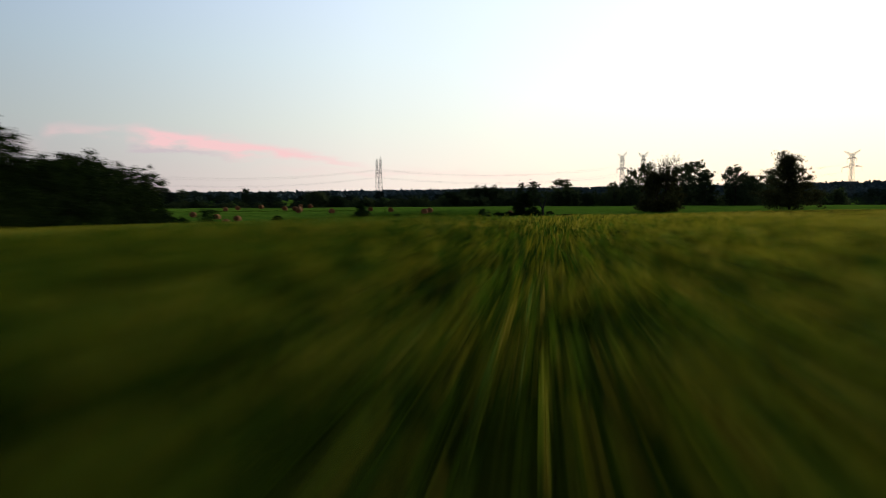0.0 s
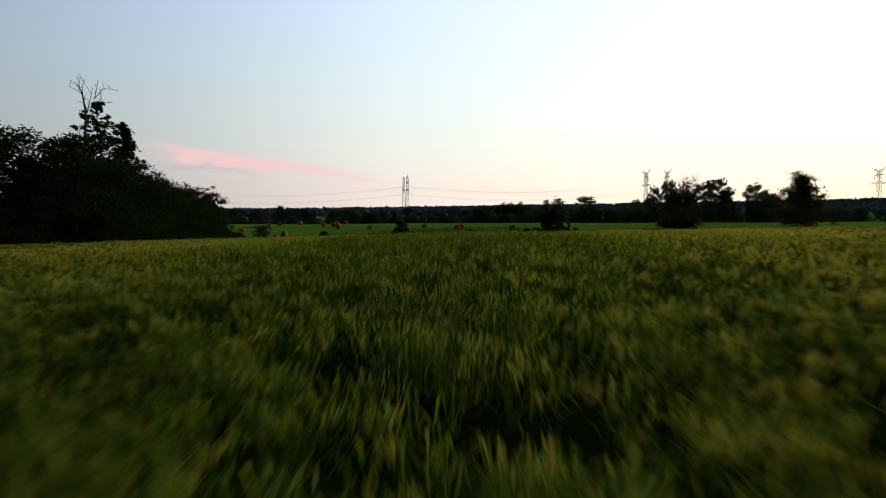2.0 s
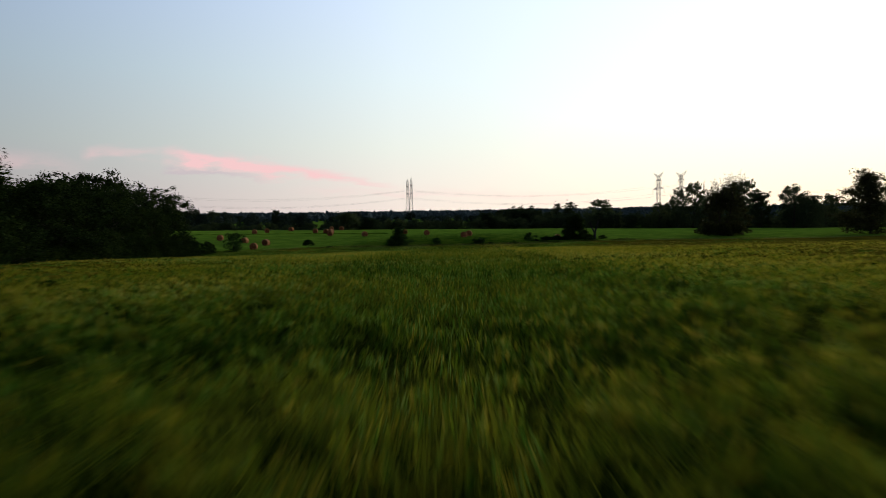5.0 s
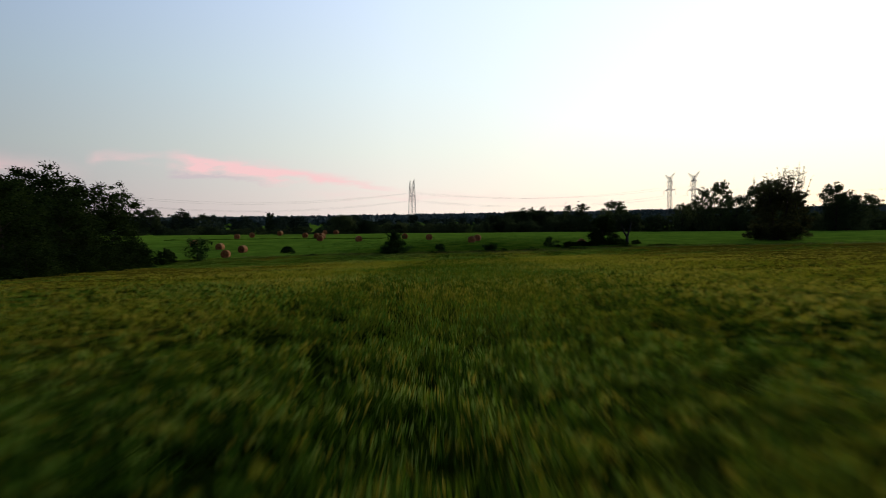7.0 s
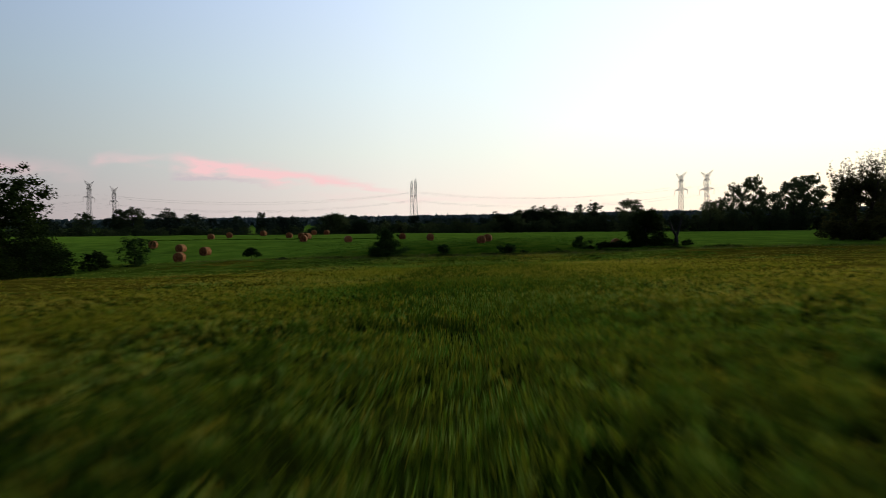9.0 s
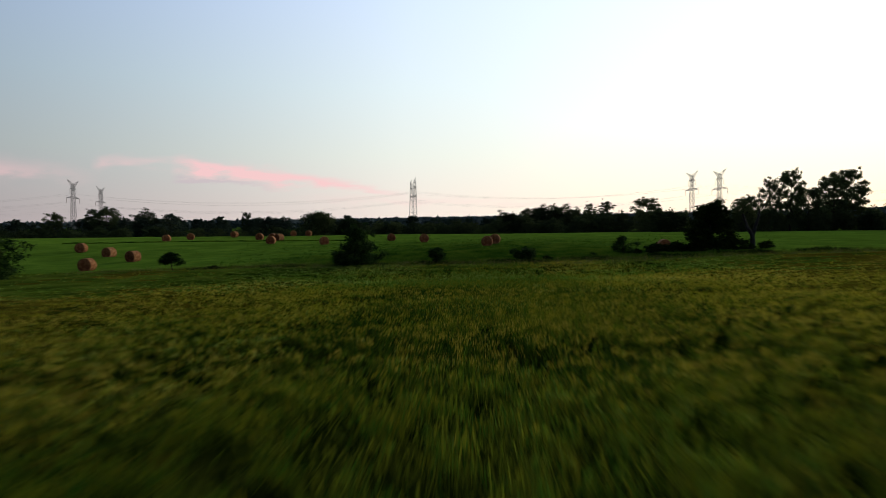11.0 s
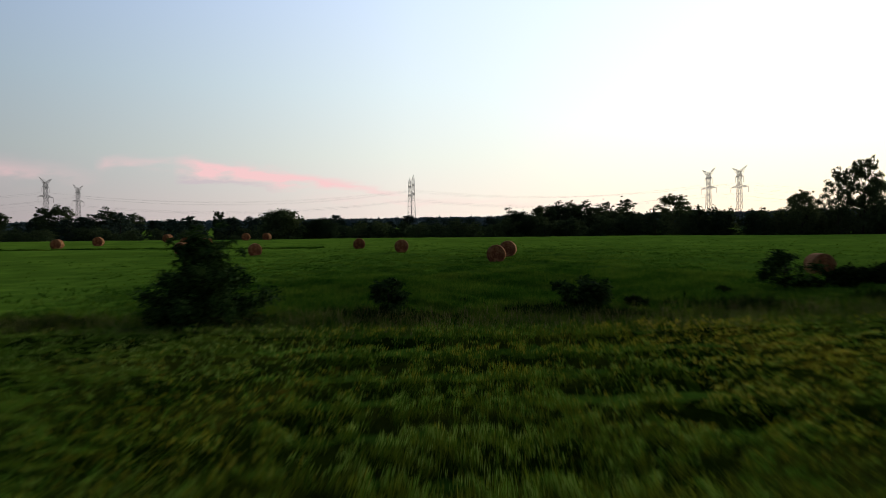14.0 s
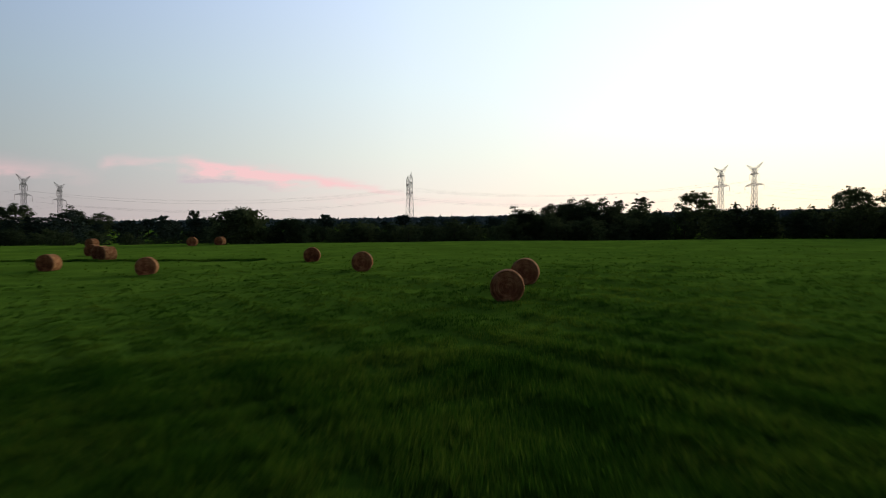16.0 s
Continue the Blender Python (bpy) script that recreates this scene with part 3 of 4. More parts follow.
def snag():
    """Bare dead tree: one trunk that forks high up into thin upright stems and long twigs."""
    rng = np.random.default_rng(17)
    root = new("bare_dead_tree")

    def limb(pts, r0, r1, twigs):
        n = len(pts) - 1
        segs = []
        for i in range(n):
            a_, b_ = Vector((pts[i][0], 0.25 * math.sin(i * 1.7 + r0 * 40), pts[i][1])), Vector((pts[i + 1][0], 0.25 * math.sin((i + 1) * 1.7 + r0 * 40), pts[i + 1][1]))
            ra, rb = r0 + (r1 - r0) * i / n, r0 + (r1 - r0) * (i + 1) / n
            segs.append((a_, b_, ra, rb))
            for k in range(twigs if b_.z > 8 else 0):
                o = a_.lerp(b_, rng.random())
                e_ = o + Vector((rng.normal(0, 0.28), rng.normal(0, 0.3), rng.uniform(0.2, 0.75)))
                segs.append((o, e_, 0.022, 0.009))
        return tris("limb", *tubes(segs, 5), [M_DEAD], smooth=True)
    part("trunk", limb([(0, -0.3), (0, 5), (-0.05, 7.75), (-0.25, 9.4), (-0.4, 11.3), (-0.7, 12.6), (-0.75, 13.2), (-0.62, 13.9)], 0.15, 0.012, 2), root)
    for pts, r in (([(-0.4, 11.3), (-0.52, 12.4), (-0.42, 13.2), (-0.4, 13.7)], 0.04), ([(-0.35, 11.2), (0.0, 11.9), (0.25, 12.4), (0.2, 13.1)], 0.04), ([(0.25, 12.3), (0.6, 13.0), (0.55, 13.3)], 0.035),
                   ([(0.2, 12.2), (0.7, 12.6), (1.1, 12.9), (1.6, 12.98), (2.2, 12.85)], 0.03), ([(0.2, 12.1), (0.8, 11.95), (1.3, 11.85), (1.9, 11.9)], 0.03), ([(-0.7, 12.6), (-1.0, 12.9), (-1.5, 13.15)], 0.03),
                   ([(-0.25, 9.4), (-0.6, 9.9), (-1.3, 10.0)], 0.035), ([(-0.1, 8.6), (-0.5, 9.0), (-0.9, 9.4)], 0.03), ([(-0.35, 10.4), (0.1, 11.0), (0.35, 11.7)], 0.04)):
        part("branch", limb(pts, r, 0.012, 1), root)
    tagged(root, "bare dead tree with thin upright stems beside a leafy tree", "tree")
    put(root, -27.3, 53.1, 0, 0.965)


# wood on the west side of the wheat
WOOD = "trees of the field-side wood"
oak = [tree("broadleaf_tree", 20 + k, 10, 9.5, (13000, 13000, 19000, 19000)[k], 0.20, M_LEAF, ("dense dark green broadleaf tree at the wood's edge", "dark broadleaf tree with gaps in its clumped crown")[k // 2], bole=(0.10, 0.10, 0.16, 0.14)[k],
            limbs=(18, 18, 34, 30)[k], group=WOOD, clump=(1.0, 1.0, 0.80, 0.84)[k], fill=(34, 34, 30, 26)[k], slim=0.7) for k in range(4)]
under = [tree("edge_shrub", 30 + k, 4, 6, 7000, 0.16, M_LEAF, "dark bushy shrub filling the wood's edge", "shrub", bole=0.02, shape="dome", limbs=14, group="shrubs of the wood's edge") for k in range(3)]
WOOD_TREES = [(-33, 49, 0.98), (-39, 56, 1.02), (-31, 56, 0.86), (-33, 66, 0.95), (-37, 72, 0.9), (-35, 79, 0.78), (-38, 87, 0.9), (-42, 94, 1.0), (-41, 102, 0.9), (-46, 108, 1.02),
              (-45, 117, 0.9), (-50, 124, 1.0), (-60, 118, 1.15), (-52.9, 137, 1.30), (-62, 131, 1.35), (-67, 144, 1.6), (-78, 150, 1.45), (-46, 62, 1.05), (-50, 82, 1.1), (-55, 100, 1.1), (-44, 44, 1.0), (-27.2, 50.5, 0.88), (-90, 160, 1.2), (-72, 126, 1.25)]
for i, (x, y, s) in enumerate(WOOD_TREES):
    if i < 4:
        put(oak[i], x, y, 40 * i, s)
    else:
        copy_at(oak[2 + i % 2 if 11 < i < 17 else i % 4], x, y, 67 * i, s)
EDGE = [(-29, 47, 0.9), (-27, 53, 0.95), (-26.5, 58, 0.9), (-28, 64, 1.0), (-30, 70, 0.9), (-31, 76, 1.0), (-32.5, 82, 0.9), (-34, 88, 0.95), (-36, 94, 0.9), (-37.5, 100, 0.95), (-39, 106, 0.9),
        (-40.5, 112, 0.95), (-42, 118, 0.9), (-44, 124, 1.0), (-45.5, 130, 1.0), (-47, 136, 0.95), (-49.5, 142, 1.0), (-54, 147, 0.85), (-62, 152, 0.9)]
for i, (x, y, s) in enumerate(EDGE):
    if i < 3:
        put(under[i], x, y, 50 * i, s)
    else:
        copy_at(under[i % 3], x, y, 71 * i, s)


def two_lobed():
    """Tall tree with two leaders, each carrying ragged tufts on short side limbs."""
    rng = np.random.default_rng(41)
    root = new("tall_tree")
    segs, centres, radii = [((0, 0, -0.3), (-0.1, 0, 5.0), 0.26, 0.2)], [], []
    for dx, top, reach in ((-1.45, 12.6, 2.6), (1.15, 10.5, 1.25)):
        p, r = Vector((-0.1, 0, 5.0)), 0.15
        for k in range(1, 17):
            t = k / 16
            q = Vector((-0.1 + (dx + 0.1) * min(1, t * 1.5) + rng.normal(0, 0.07), rng.normal(0, 0.1), 5.0 + (top - 5.0) * t))
            segs.append((p, q, r, r * 0.9))
            for j in range(9 if rng.random() > 0.2 else 3):
                g = rng.uniform(0, 6.283)
                out = reach * min(1.0, 1.75 * (1.04 - t)) ** 0.7 * rng.uniform(0.15, 1.2)
                tip = q + Vector((math.cos(g) * out, math.sin(g) * out, rng.uniform(0.0, 0.7)))
                segs.append((q, tip, r * 0.25, 0.012))
                for m_ in range(2):
                    centres.append(tip + Vector(rng.normal(0, 0.16, 3)))
                    radii.append(rng.uniform(0.13, 0.38))
            p, r = q, r * 0.9
        centres.append(p)
        radii.append(0.22)
    part("trunk", tris("trunk", *tubes(segs), [M_BARK], smooth=True), root)
    wt = np.array(radii) ** 2
    v, q = leaves(rng, [tuple(c) for c in centres], radii, np.maximum(6, 11500 * wt / wt.sum()).astype(int), 0.19, 0.3, 0.6)
    part("crown", tris("crown", v, q, [M_LEAF]), root)
    return tagged(root, "tall ragged two-lobed tree rising out of the wood's edge", "tree")


put(two_lobed(), -30.3, 62.0, 0)
snag()


def feathery_tree():
    """Broad tree: a dense low crown, and above it long rising sprays with small leaves."""
    rng = np.random.default_rng(59)
    root = new("margin_tree")
    segs, centres, radii, small, small_r = [], [], [], [], []
    for k in range(5):                                  # stems that part near the ground
        g = k * 1.257 + rng.normal(0, 0.2)
        p, r = Vector((0.3 * math.cos(g), 0.3 * math.sin(g), -0.3)), 0.20
        for j in range(1, 6):
            q = Vector((math.cos(g) * 0.55 * j + rng.normal(0, 0.15), math.sin(g) * 0.55 * j + rng.normal(0, 0.15), 1.6 * j))
            segs.append((p, q, r, r * 0.8))
            p, r = q, r * 0.8
        part("stem", tris("stem", *tubes(segs), [M_BARK], smooth=True), root)
        segs = []
    for k in range(190):                                # the dense crown below, wide to the ground
        fz = rng.random() ** 1.25
        rad = 5.7 * min(1.0, 0.88 + fz) * (1 - 0.62 * max(0.0, fz - 0.4) / 0.6) * rng.random() ** 0.42
        g = rng.uniform(0, 6.283)
        centres.append((rad * math.cos(g) + 0.5 * fz, rad * math.sin(g), 0.25 + fz * 8.6))
        radii.append(rng.uniform(0.5, 1.05))
    for k in range(60):                                 # skirt of low branches
        g, rad = rng.uniform(0, 6.283), 4.8 * rng.random() ** 0.35
        centres.append((rad * math.cos(g), rad * math.sin(g), rng.uniform(0.3, 2.4)))
        radii.append(rng.uniform(0.5, 1.0))
    for k in range(95):                                 # rising sprays
        g, rr = rng.uniform(0, 6.283), 3.5 * math.sqrt(rng.random())
        o = Vector((0.6 + rr * math.cos(g), rr * math.sin(g), rng.uniform(5.5, 8.2)))
        peak = 14.1 - 0.55 * abs(o.x - 2.2) - 0.2 * abs(o.y) if o.x > -1.5 else 11.7 - 0.35 * abs(o.x + 2.5)
        tip = Vector((o.x * 1.2 + rng.normal(0.1, 0.9), o.y * 1.2 + rng.normal(0, 1.0), max(o.z + 0.8, peak * rng.uniform(0.82, 1.02))))
        mid = o.lerp(tip, 0.5) + Vector((rng.normal(0, 0.2), rng.normal(0, 0.2), 0.2))
        segs += [(o, mid, 0.04, 0.025), (mid, tip, 0.025, 0.008)]
        for j in range(9):
            f_ = j / 8
            small.append(tuple((o.lerp(mid, f_ * 2) if f_ < 0.5 else mid.lerp(tip, f_ * 2 - 1)) + Vector(rng.normal(0, 0.15, 3))))
            small_r.append(0.46 * (1.15 - 0.75 * f_) * rng.uniform(0.6, 1.2))
    part("twig_spray", tris("twig_spray", *tubes(segs, 4), [M_BARK], smooth=True), root)["kind"] = "stuff"
    wt = np.array(radii) ** 2
    v, q = leaves(rng, centres, radii, (19000 * wt / wt.sum()).astype(int), 0.27, 0.2, 0.7)
    v[:, 2] = np.maximum(v[:, 2], 0.05)
    wt = np.array(small_r) ** 2
    v2, q2 = leaves(rng, small, small_r, np.maximum(4, 26000 * wt / wt.sum()).astype(int), 0.135, 0.1, 0.5)
    part("crown", tris("crown", np.concatenate([v, v2]), np.concatenate([q, q2 + len(v)]), [M_MARGIN_LIT]), root)
    return tagged(root, "broad dark tree with wispy top branches", "tree")


# hedge line between wheat and meadow
put(tree("pyramid_shrub", 50, 4.0, 5.6, 14000, 0.20, M_SUMAC, "dark green pyramid-shaped shrub standing alone at the field margin", "shrub", bole=0.10, shape="cone", limbs=34, slim=0.34, droop=0.5, fill=22, clump=0.85), -11.6, 152.6, 30)
put(tree("small_shrub", 51, 1.7, 1.9, 1800, 0.20, M_SUMAC, "small leafy shrub in the margin grass", "shrub", bole=0.10, shape="fan", limbs=9, slim=0.34, droop=0.4, fill=14), -4.0, 154.0, 0)
put(tree("spreading_shrub", 52, 1.45, 2.7, 3000, 0.20, M_SUMAC, "low spreading shrub in the margin grass", "shrub", bole=0.05, shape="fan", limbs=12, slim=0.34, droop=0.4, fill=14), 4.6, 155.0, 0)
put(tree("feathery_shrub", 53, 2.0, 3.2, 1400, 0.22, M_SUMAC, "open feathery shrub at the field margin", "shrub", bole=0.2, shape="fan", limbs=9, slim=0.3, droop=0.4, fill=5), 15.2, 159.2, 0)
put(tree("young_tree", 54, 2.0, 2.4, 2000, 0.15, M_SUMAC, "young round-headed tree on a thin stem", "tree", bole=0.48, shape="dome", limbs=11, fill=14), -29.6, 153.0, 0)
put(tree("tall_feathery_shrub", 55, 4.2, 5.2, 2400, 0.26, M_SUMAC, "tall feathery shrub near the wood's corner", "shrub", bole=0.12, shape="fan", limbs=14, slim=0.3, droop=0.4, fill=14), -43.0, 148.3, 0)
put(tree("round_shrub", 56, 2.5, 3.8, 1800, 0.24, M_LEAF, "dark round shrub near the wood's corner", "shrub", bole=0.03, shape="dome", limbs=12), -48.5, 149.0, 0)
put(tree("dense_bush", 57, 5.3, 5.5, 10000, 0.22, M_LEAF, "dense dark bush beside a dead stump", "bush", bole=0.02, shape="dome", limbs=22), 24.8, 160.9, 0)
low = tree("bramble_bush", 58, 1.1, 2.6, 900, 0.18, M_LEAF, "low bramble bush along the margin", "bush", bole=0.02, shape="dome", limbs=9, group="brambles along the margin")
put(low, 18.3, 160.0, 0)
for i, (x, y, s) in enumerate(((20.6, 160.4, 1.1), (22.4, 159.8, 0.9), (27.6, 160.2, 1.2), (12.0, 158.6, 0.4), (6.9, 155.4, 0.55), (-25.3, 152.6, 0.6), (30.6, 161.2, 0.8), (-0.8, 157.4, 0.32), (19.5, 160.4, 0.85), (21.5, 160.1, 0.95), (23.3, 160.0, 1.0), (16.6, 159.4, 0.6))):
    copy_at(low, x, y, 55 * i, s)
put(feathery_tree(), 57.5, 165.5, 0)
put(tree("round_crowned_tree", 60, 13.0, 13.0, 19000, 0.30, M_MARGIN_LIT, "compact round-crowned tree in the meadow", bole=0.05, shape="pear", limbs=34, fill=110, clump=0.8), 86.5, 161.3, 0)


def stump():
    root = new("dead_stump")
    rng = np.random.default_rng(3)
    segs = []
    p, r = Vector((0, 0, -0.2)), 0.36
    for k in range(3):
        q = p + Vector((rng.normal(0, 0.06), rng.normal(0, 0.05), 0.6))
        segs.append((p, q, r, r * 0.86))
        p, r = q, r * 0.86
    fork = p.copy()
    part("trunk", tris("trunk", *tubes(segs, 9), [M_DEAD], smooth=True), root)
    for dx, ln, lean in ((-0.16, 5, -0.15), (0.2, 6, 0.13)):
        segs, p, r = [], fork.copy() - Vector((0, 0, 0.1)), 0.23
        for k in range(ln):
            q = p + Vector((lean + rng.normal(0, 0.07), rng.normal(0, 0.06), 0.46))
            segs.append((p, q, r, r * 0.84))
            if k in (2, 3):
                segs.append((q, q + Vector((lean * 2.4, rng.normal(0, 0.2), 0.35)), r * 0.4, 0.02))
            p, r = q, r * 0.84
        part("branch", tris("branch", *tubes(segs, 7), [M_DEAD], smooth=True), root)
    tagged(root, "weathered grey forked dead tree stump beside a bush", "stump")
    put(root, 28.8, 160.5, 0)


stump()
post = new("marker_post")
part("shaft", tris("shaft", *tubes([((0, 0, -0.2), (0.02, 0.01, 0.45), 0.06, 0.055), ((0.02, 0.01, 0.45), (0.02, 0.01, 0.5), 0.055, 0.02)], 8), [M_DEAD], smooth=True), post)
tagged(post, "short weathered wooden marker post in margin grass", "post")
put(post, -17.7, 153.4)


# ---- hay bales ----
def bale():
    root = new("round_hay_bale")
    R, W = 0.75, 0.62
    prof = [(0.0, -W + 0.02)]
    for k in range(1, 22):
        prof.append((k * 0.031, -W + 0.005 + 0.017 * math.cos(k * 2.094)))
    prof += [(0.70, -W + 0.03), (0.735, -W + 0.08), (0.75, -W + 0.16)]
    prof += [(0.75 + 0.008 * (k % 2), -W + 0.16 + k * 0.1) for k in range(1, 10)]
    prof += [(r, -y) for r, y in reversed(prof[:25])]
    V, F, seg = [], [], 40
    for i, (r, y) in enumerate(prof):
        for k in range(seg):
            g = 6.28318 * k / seg
            rr = r * (1 + 0.012 * math.sin(3 * g + 1) + 0.01 * math.sin(7 * g + i)) + 0.014 * noise.noise((math.cos(g) * r * 5, y * 5, math.sin(g) * r * 5))
            yy = y + (0.020 * math.sin(g + r * 30) + 0.05 * noise.noise((math.cos(g) * r * 4, 7, math.sin(g) * r * 4))) * (r < 0.72)
            V.append((rr * math.cos(g), yy, max(rr * math.sin(g), -R + 0.05)))
    for i in range(len(prof) - 1):
        for k in range(seg):
            k2 = (k + 1) % seg
            F.append((i * seg + k, i * seg + k2, (i + 1) * seg + k2, (i + 1) * seg + k))
    part("rolled_body", tris("rolled_body", V, F, [M_BALE], smooth=True), root)
    V, F, seg = [], [], 48
    rim = [(0.700, -W - 0.018), (0.752, -W - 0.012), (0.778, -W + 0.05)] + [(0.770 + 0.010 * (k % 2), -W + 0.05 + k * 0.0953) for k in range(1, 12)] + [(0.778, W - 0.05), (0.752, W + 0.012), (0.700, W + 0.018)]
    for i, (r, y) in enumerate(rim):
        for k in range(seg):
            g = 6.28318 * k / seg
            rr = r + 0.012 * noise.noise((math.cos(g) * 4, y * 6, math.sin(g) * 4)) + 0.008 * math.sin(5 * g + i)
            V.append((rr * math.cos(g), y, max(rr * math.sin(g), -R + 0.04)))
    for i in range(len(rim) - 1):
        for k in range(seg):
            k2 = (k + 1) % seg
            F.append((i * seg + k, i * seg + k2, (i + 1) * seg + k2, (i + 1) * seg + k))
    # the layer's paler colour stands for skylight along the bale's rim
    part("outer_layer", tris("outer_layer", V, F, [M_STRAW], smooth=True), root, "paler outer straw layer, skylight on the rim put into its colour")
    rng = np.random.default_rng(2)
    n = 420
    g, y = rng.uniform(0, 6.283, n), rng.uniform(-W, W, n)
    p = np.stack([np.cos(g) * 0.755, y, np.maximum(np.sin(g) * 0.755, -0.69)], 1)
    d = np.stack([-np.sin(g), rng.normal(0, 0.5, n), np.cos(g)], 1) * rng.choice((-1, 1), n)[:, None] + np.stack([np.cos(g), 0 * g, np.sin(g)], 1) * 0.3
    s = np.stack([0 * g, np.ones(n), 0 * g], 1) * 0.006
    part("loose_straw", tris("loose_straw", np.stack([p - s, p + s, p + d * 0.12], 1).reshape(-1, 3), np.arange(3 * n).reshape(n, 3), [M_STRAW]), root, "loose straw ends on the outside")["kind"] = "stuff"
    return tagged(root, "reddish-brown round hay bale lying on the mown meadow", "hay bale", "hay bales in the meadow")


BALES = [(1.8, 179.9, -5), (3.2, 186.3, -9), (-8.0, 198.2, 5), (-14.9, 210.5, 10), (-24.9, 198.7, 18), (-35.0, 202.1, 4), (-37.2, 214.4, -30), (-39.0, 216.4, -4), (-43.7, 222.7, 6), (-56.8, 244.1, -12),
         (-60.1, 227.1, 18), (-61.5, 218.9, 14), (-44.0, 250.0, 12), (-41.3, 254.6, -6), (-44.3, 173.5, -14), (-43.6, 162.3, 3), (-51.9, 181.3, -10), (-61.1, 189.7, 8), (22.7, 169.8, -5)]
roll = bale()
for i, (x, y, turn) in enumerate(BALES):
    m_ = pose(x, y, float(meadow_relief(x, y)) + 0.64, 0, 0, turn)
    if i == 0:
        roll.matrix_basis = m_
    else:
        copy_thing(roll, m_)

# ---- farther trees ----
FAR = "trees beyond the meadow"
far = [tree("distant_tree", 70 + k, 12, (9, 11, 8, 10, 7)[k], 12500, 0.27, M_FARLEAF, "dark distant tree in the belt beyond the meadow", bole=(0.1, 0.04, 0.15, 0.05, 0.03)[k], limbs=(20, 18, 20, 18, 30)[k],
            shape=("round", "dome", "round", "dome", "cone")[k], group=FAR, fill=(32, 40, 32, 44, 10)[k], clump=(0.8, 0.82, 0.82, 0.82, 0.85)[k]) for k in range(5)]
belt = [tree("belt_tree", 90 + k, 12, (11, 12, 9, 11, 8)[k], 1300, 0.70, M_BELT_HAZE, "dark distant tree in the wooded belt", bole=0.04, limbs=14,
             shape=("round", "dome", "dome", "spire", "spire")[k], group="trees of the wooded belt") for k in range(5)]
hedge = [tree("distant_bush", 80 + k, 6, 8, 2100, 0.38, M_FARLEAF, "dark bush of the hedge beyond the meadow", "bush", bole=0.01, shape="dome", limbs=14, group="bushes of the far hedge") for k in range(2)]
used = set()


def far_put(kind, k, x, y, top, wide=1.0):
    """Sets a far tree or bush so that its head reaches the height top."""
    src = {"tree": far, "belt": belt, "bush": hedge}[kind][k]
    s = (top - float(land(x, y))) / (6 if kind == "bush" else 12) * 0.98
    fn = copy_at if (kind, k) in used else put
    used.add((kind, k))
    fn(src, x, y, (x * 37 + y * 11) % 360, s * wide, s, 0.5)


# single heads that stand out of the belt
for k, x, y, top, wide in ((0, -178, 360, 13.1, 1.0), (0, -158, 366, 15.7, 1.1), (2, -166, 370, 15.0, 0.9), (3, -150, 386, 15.4, 1.2), (0, -138, 384, 13, 1.1), (2, -101, 380, 13.4, 0.6), (1, -96, 382, 11, 0.8),
                           (2, 78, 372, 17.8, 1.1), (4, 65.5, 393, 17.2, 1.5), (4, 61, 410, 17.0, 1.1), (3, 12.2, 288.6, 9.9, 1.3), (3, 17, 292, 8.8, 1.4),
                           (3, 32, 309, 12.7, 1.25), (1, 26, 312, 11.2, 1.3), (0, 88.5, 282, 18.7, 0.52), (2, 95.5, 284, 21.2, 0.52), (0, 83, 288, 13.2, 0.8), (0, 114.5, 244.5, 17.6, 0.8), (2, 107, 252, 15.5, 0.9),
                           (1, 121, 250, 14.5, 0.9), (1, 20, 300, 10.9, 1.0), (3, 24, 304, 12.3, 1.15), (0, 29, 308, 12.6, 0.7), (3, 37, 312, 11.5, 0.9), (2, 127, 310, 23.6, 0.8), (0, 117, 300, 21.0, 0.8), (0, 99, 319, 15.6, 0.9), (1, 104, 290, 16.0, 0.8), (3, 134, 270, 15.0, 1.0), (0, 146, 280, 16.0, 1.0)):
    far_put("tree", k, x, y, top, wide * 1.2)
for x, y, top, wide in ((12.2, 289.5, 8.9, 1.0), (17, 293, 8.4, 1.0)):
    far_put("bush", 0, x, y, top, wide)
thicket = put(tree("round_thicket", 66, 6.4, 11.5, 6000, 0.42, M_FARLEAF, "big round dark thicket at the meadow's far edge", "bush", bole=0.01, shape="dome", limbs=24, fill=70), -41, 262.6, 0)
copy_at(thicket, -33.0, 266.0, 80, 0.72)
rng = np.random.default_rng(12)
# hedge along the meadow's far side
for x in np.arange(-106, -66, 3.6):
    far_put("bush", int(rng.integers(2)), x + rng.normal(0, 1), 268 + rng.normal(0, 3), 5.1 + rng.normal(0, 0.6), 1.35)
for x in np.arange(-230, -106, 6.0):
    far_put("bush", int(rng.integers(2)), x + rng.normal(0, 2), 320 + rng.normal(0, 6), 5.0 + rng.normal(0, 0.7), 1.8)
for x in np.arange(-30, 40, 4.4):
    far_put("bush", int(rng.integers(2)), x + rng.normal(0, 1), 290 + rng.normal(0, 4), 7.1 + rng.normal(0, 0.8), 1.25)
for x in np.arange(38, 190, 4.4):
    far_put("bush", int(rng.integers(2)), x + rng.normal(0, 1), 296 + rng.normal(0, 3), 9.8 + rng.normal(0, 0.6), 0.95)
for x in np.arange(-72, -44, 4.0):
    far_put("bush", int(rng.integers(2)), x + rng.normal(0, 1), 312 + rng.normal(0, 3), 5.2 + rng.normal(0, 0.4), 1.5)
for x in np.arange(-43, 46, 3.6):
    far_put("bush", int(rng.integers(2)), x + rng.normal(0, 1), 306 + rng.normal(0, 2), 6.0 + rng.normal(0, 0.5), 1.6)
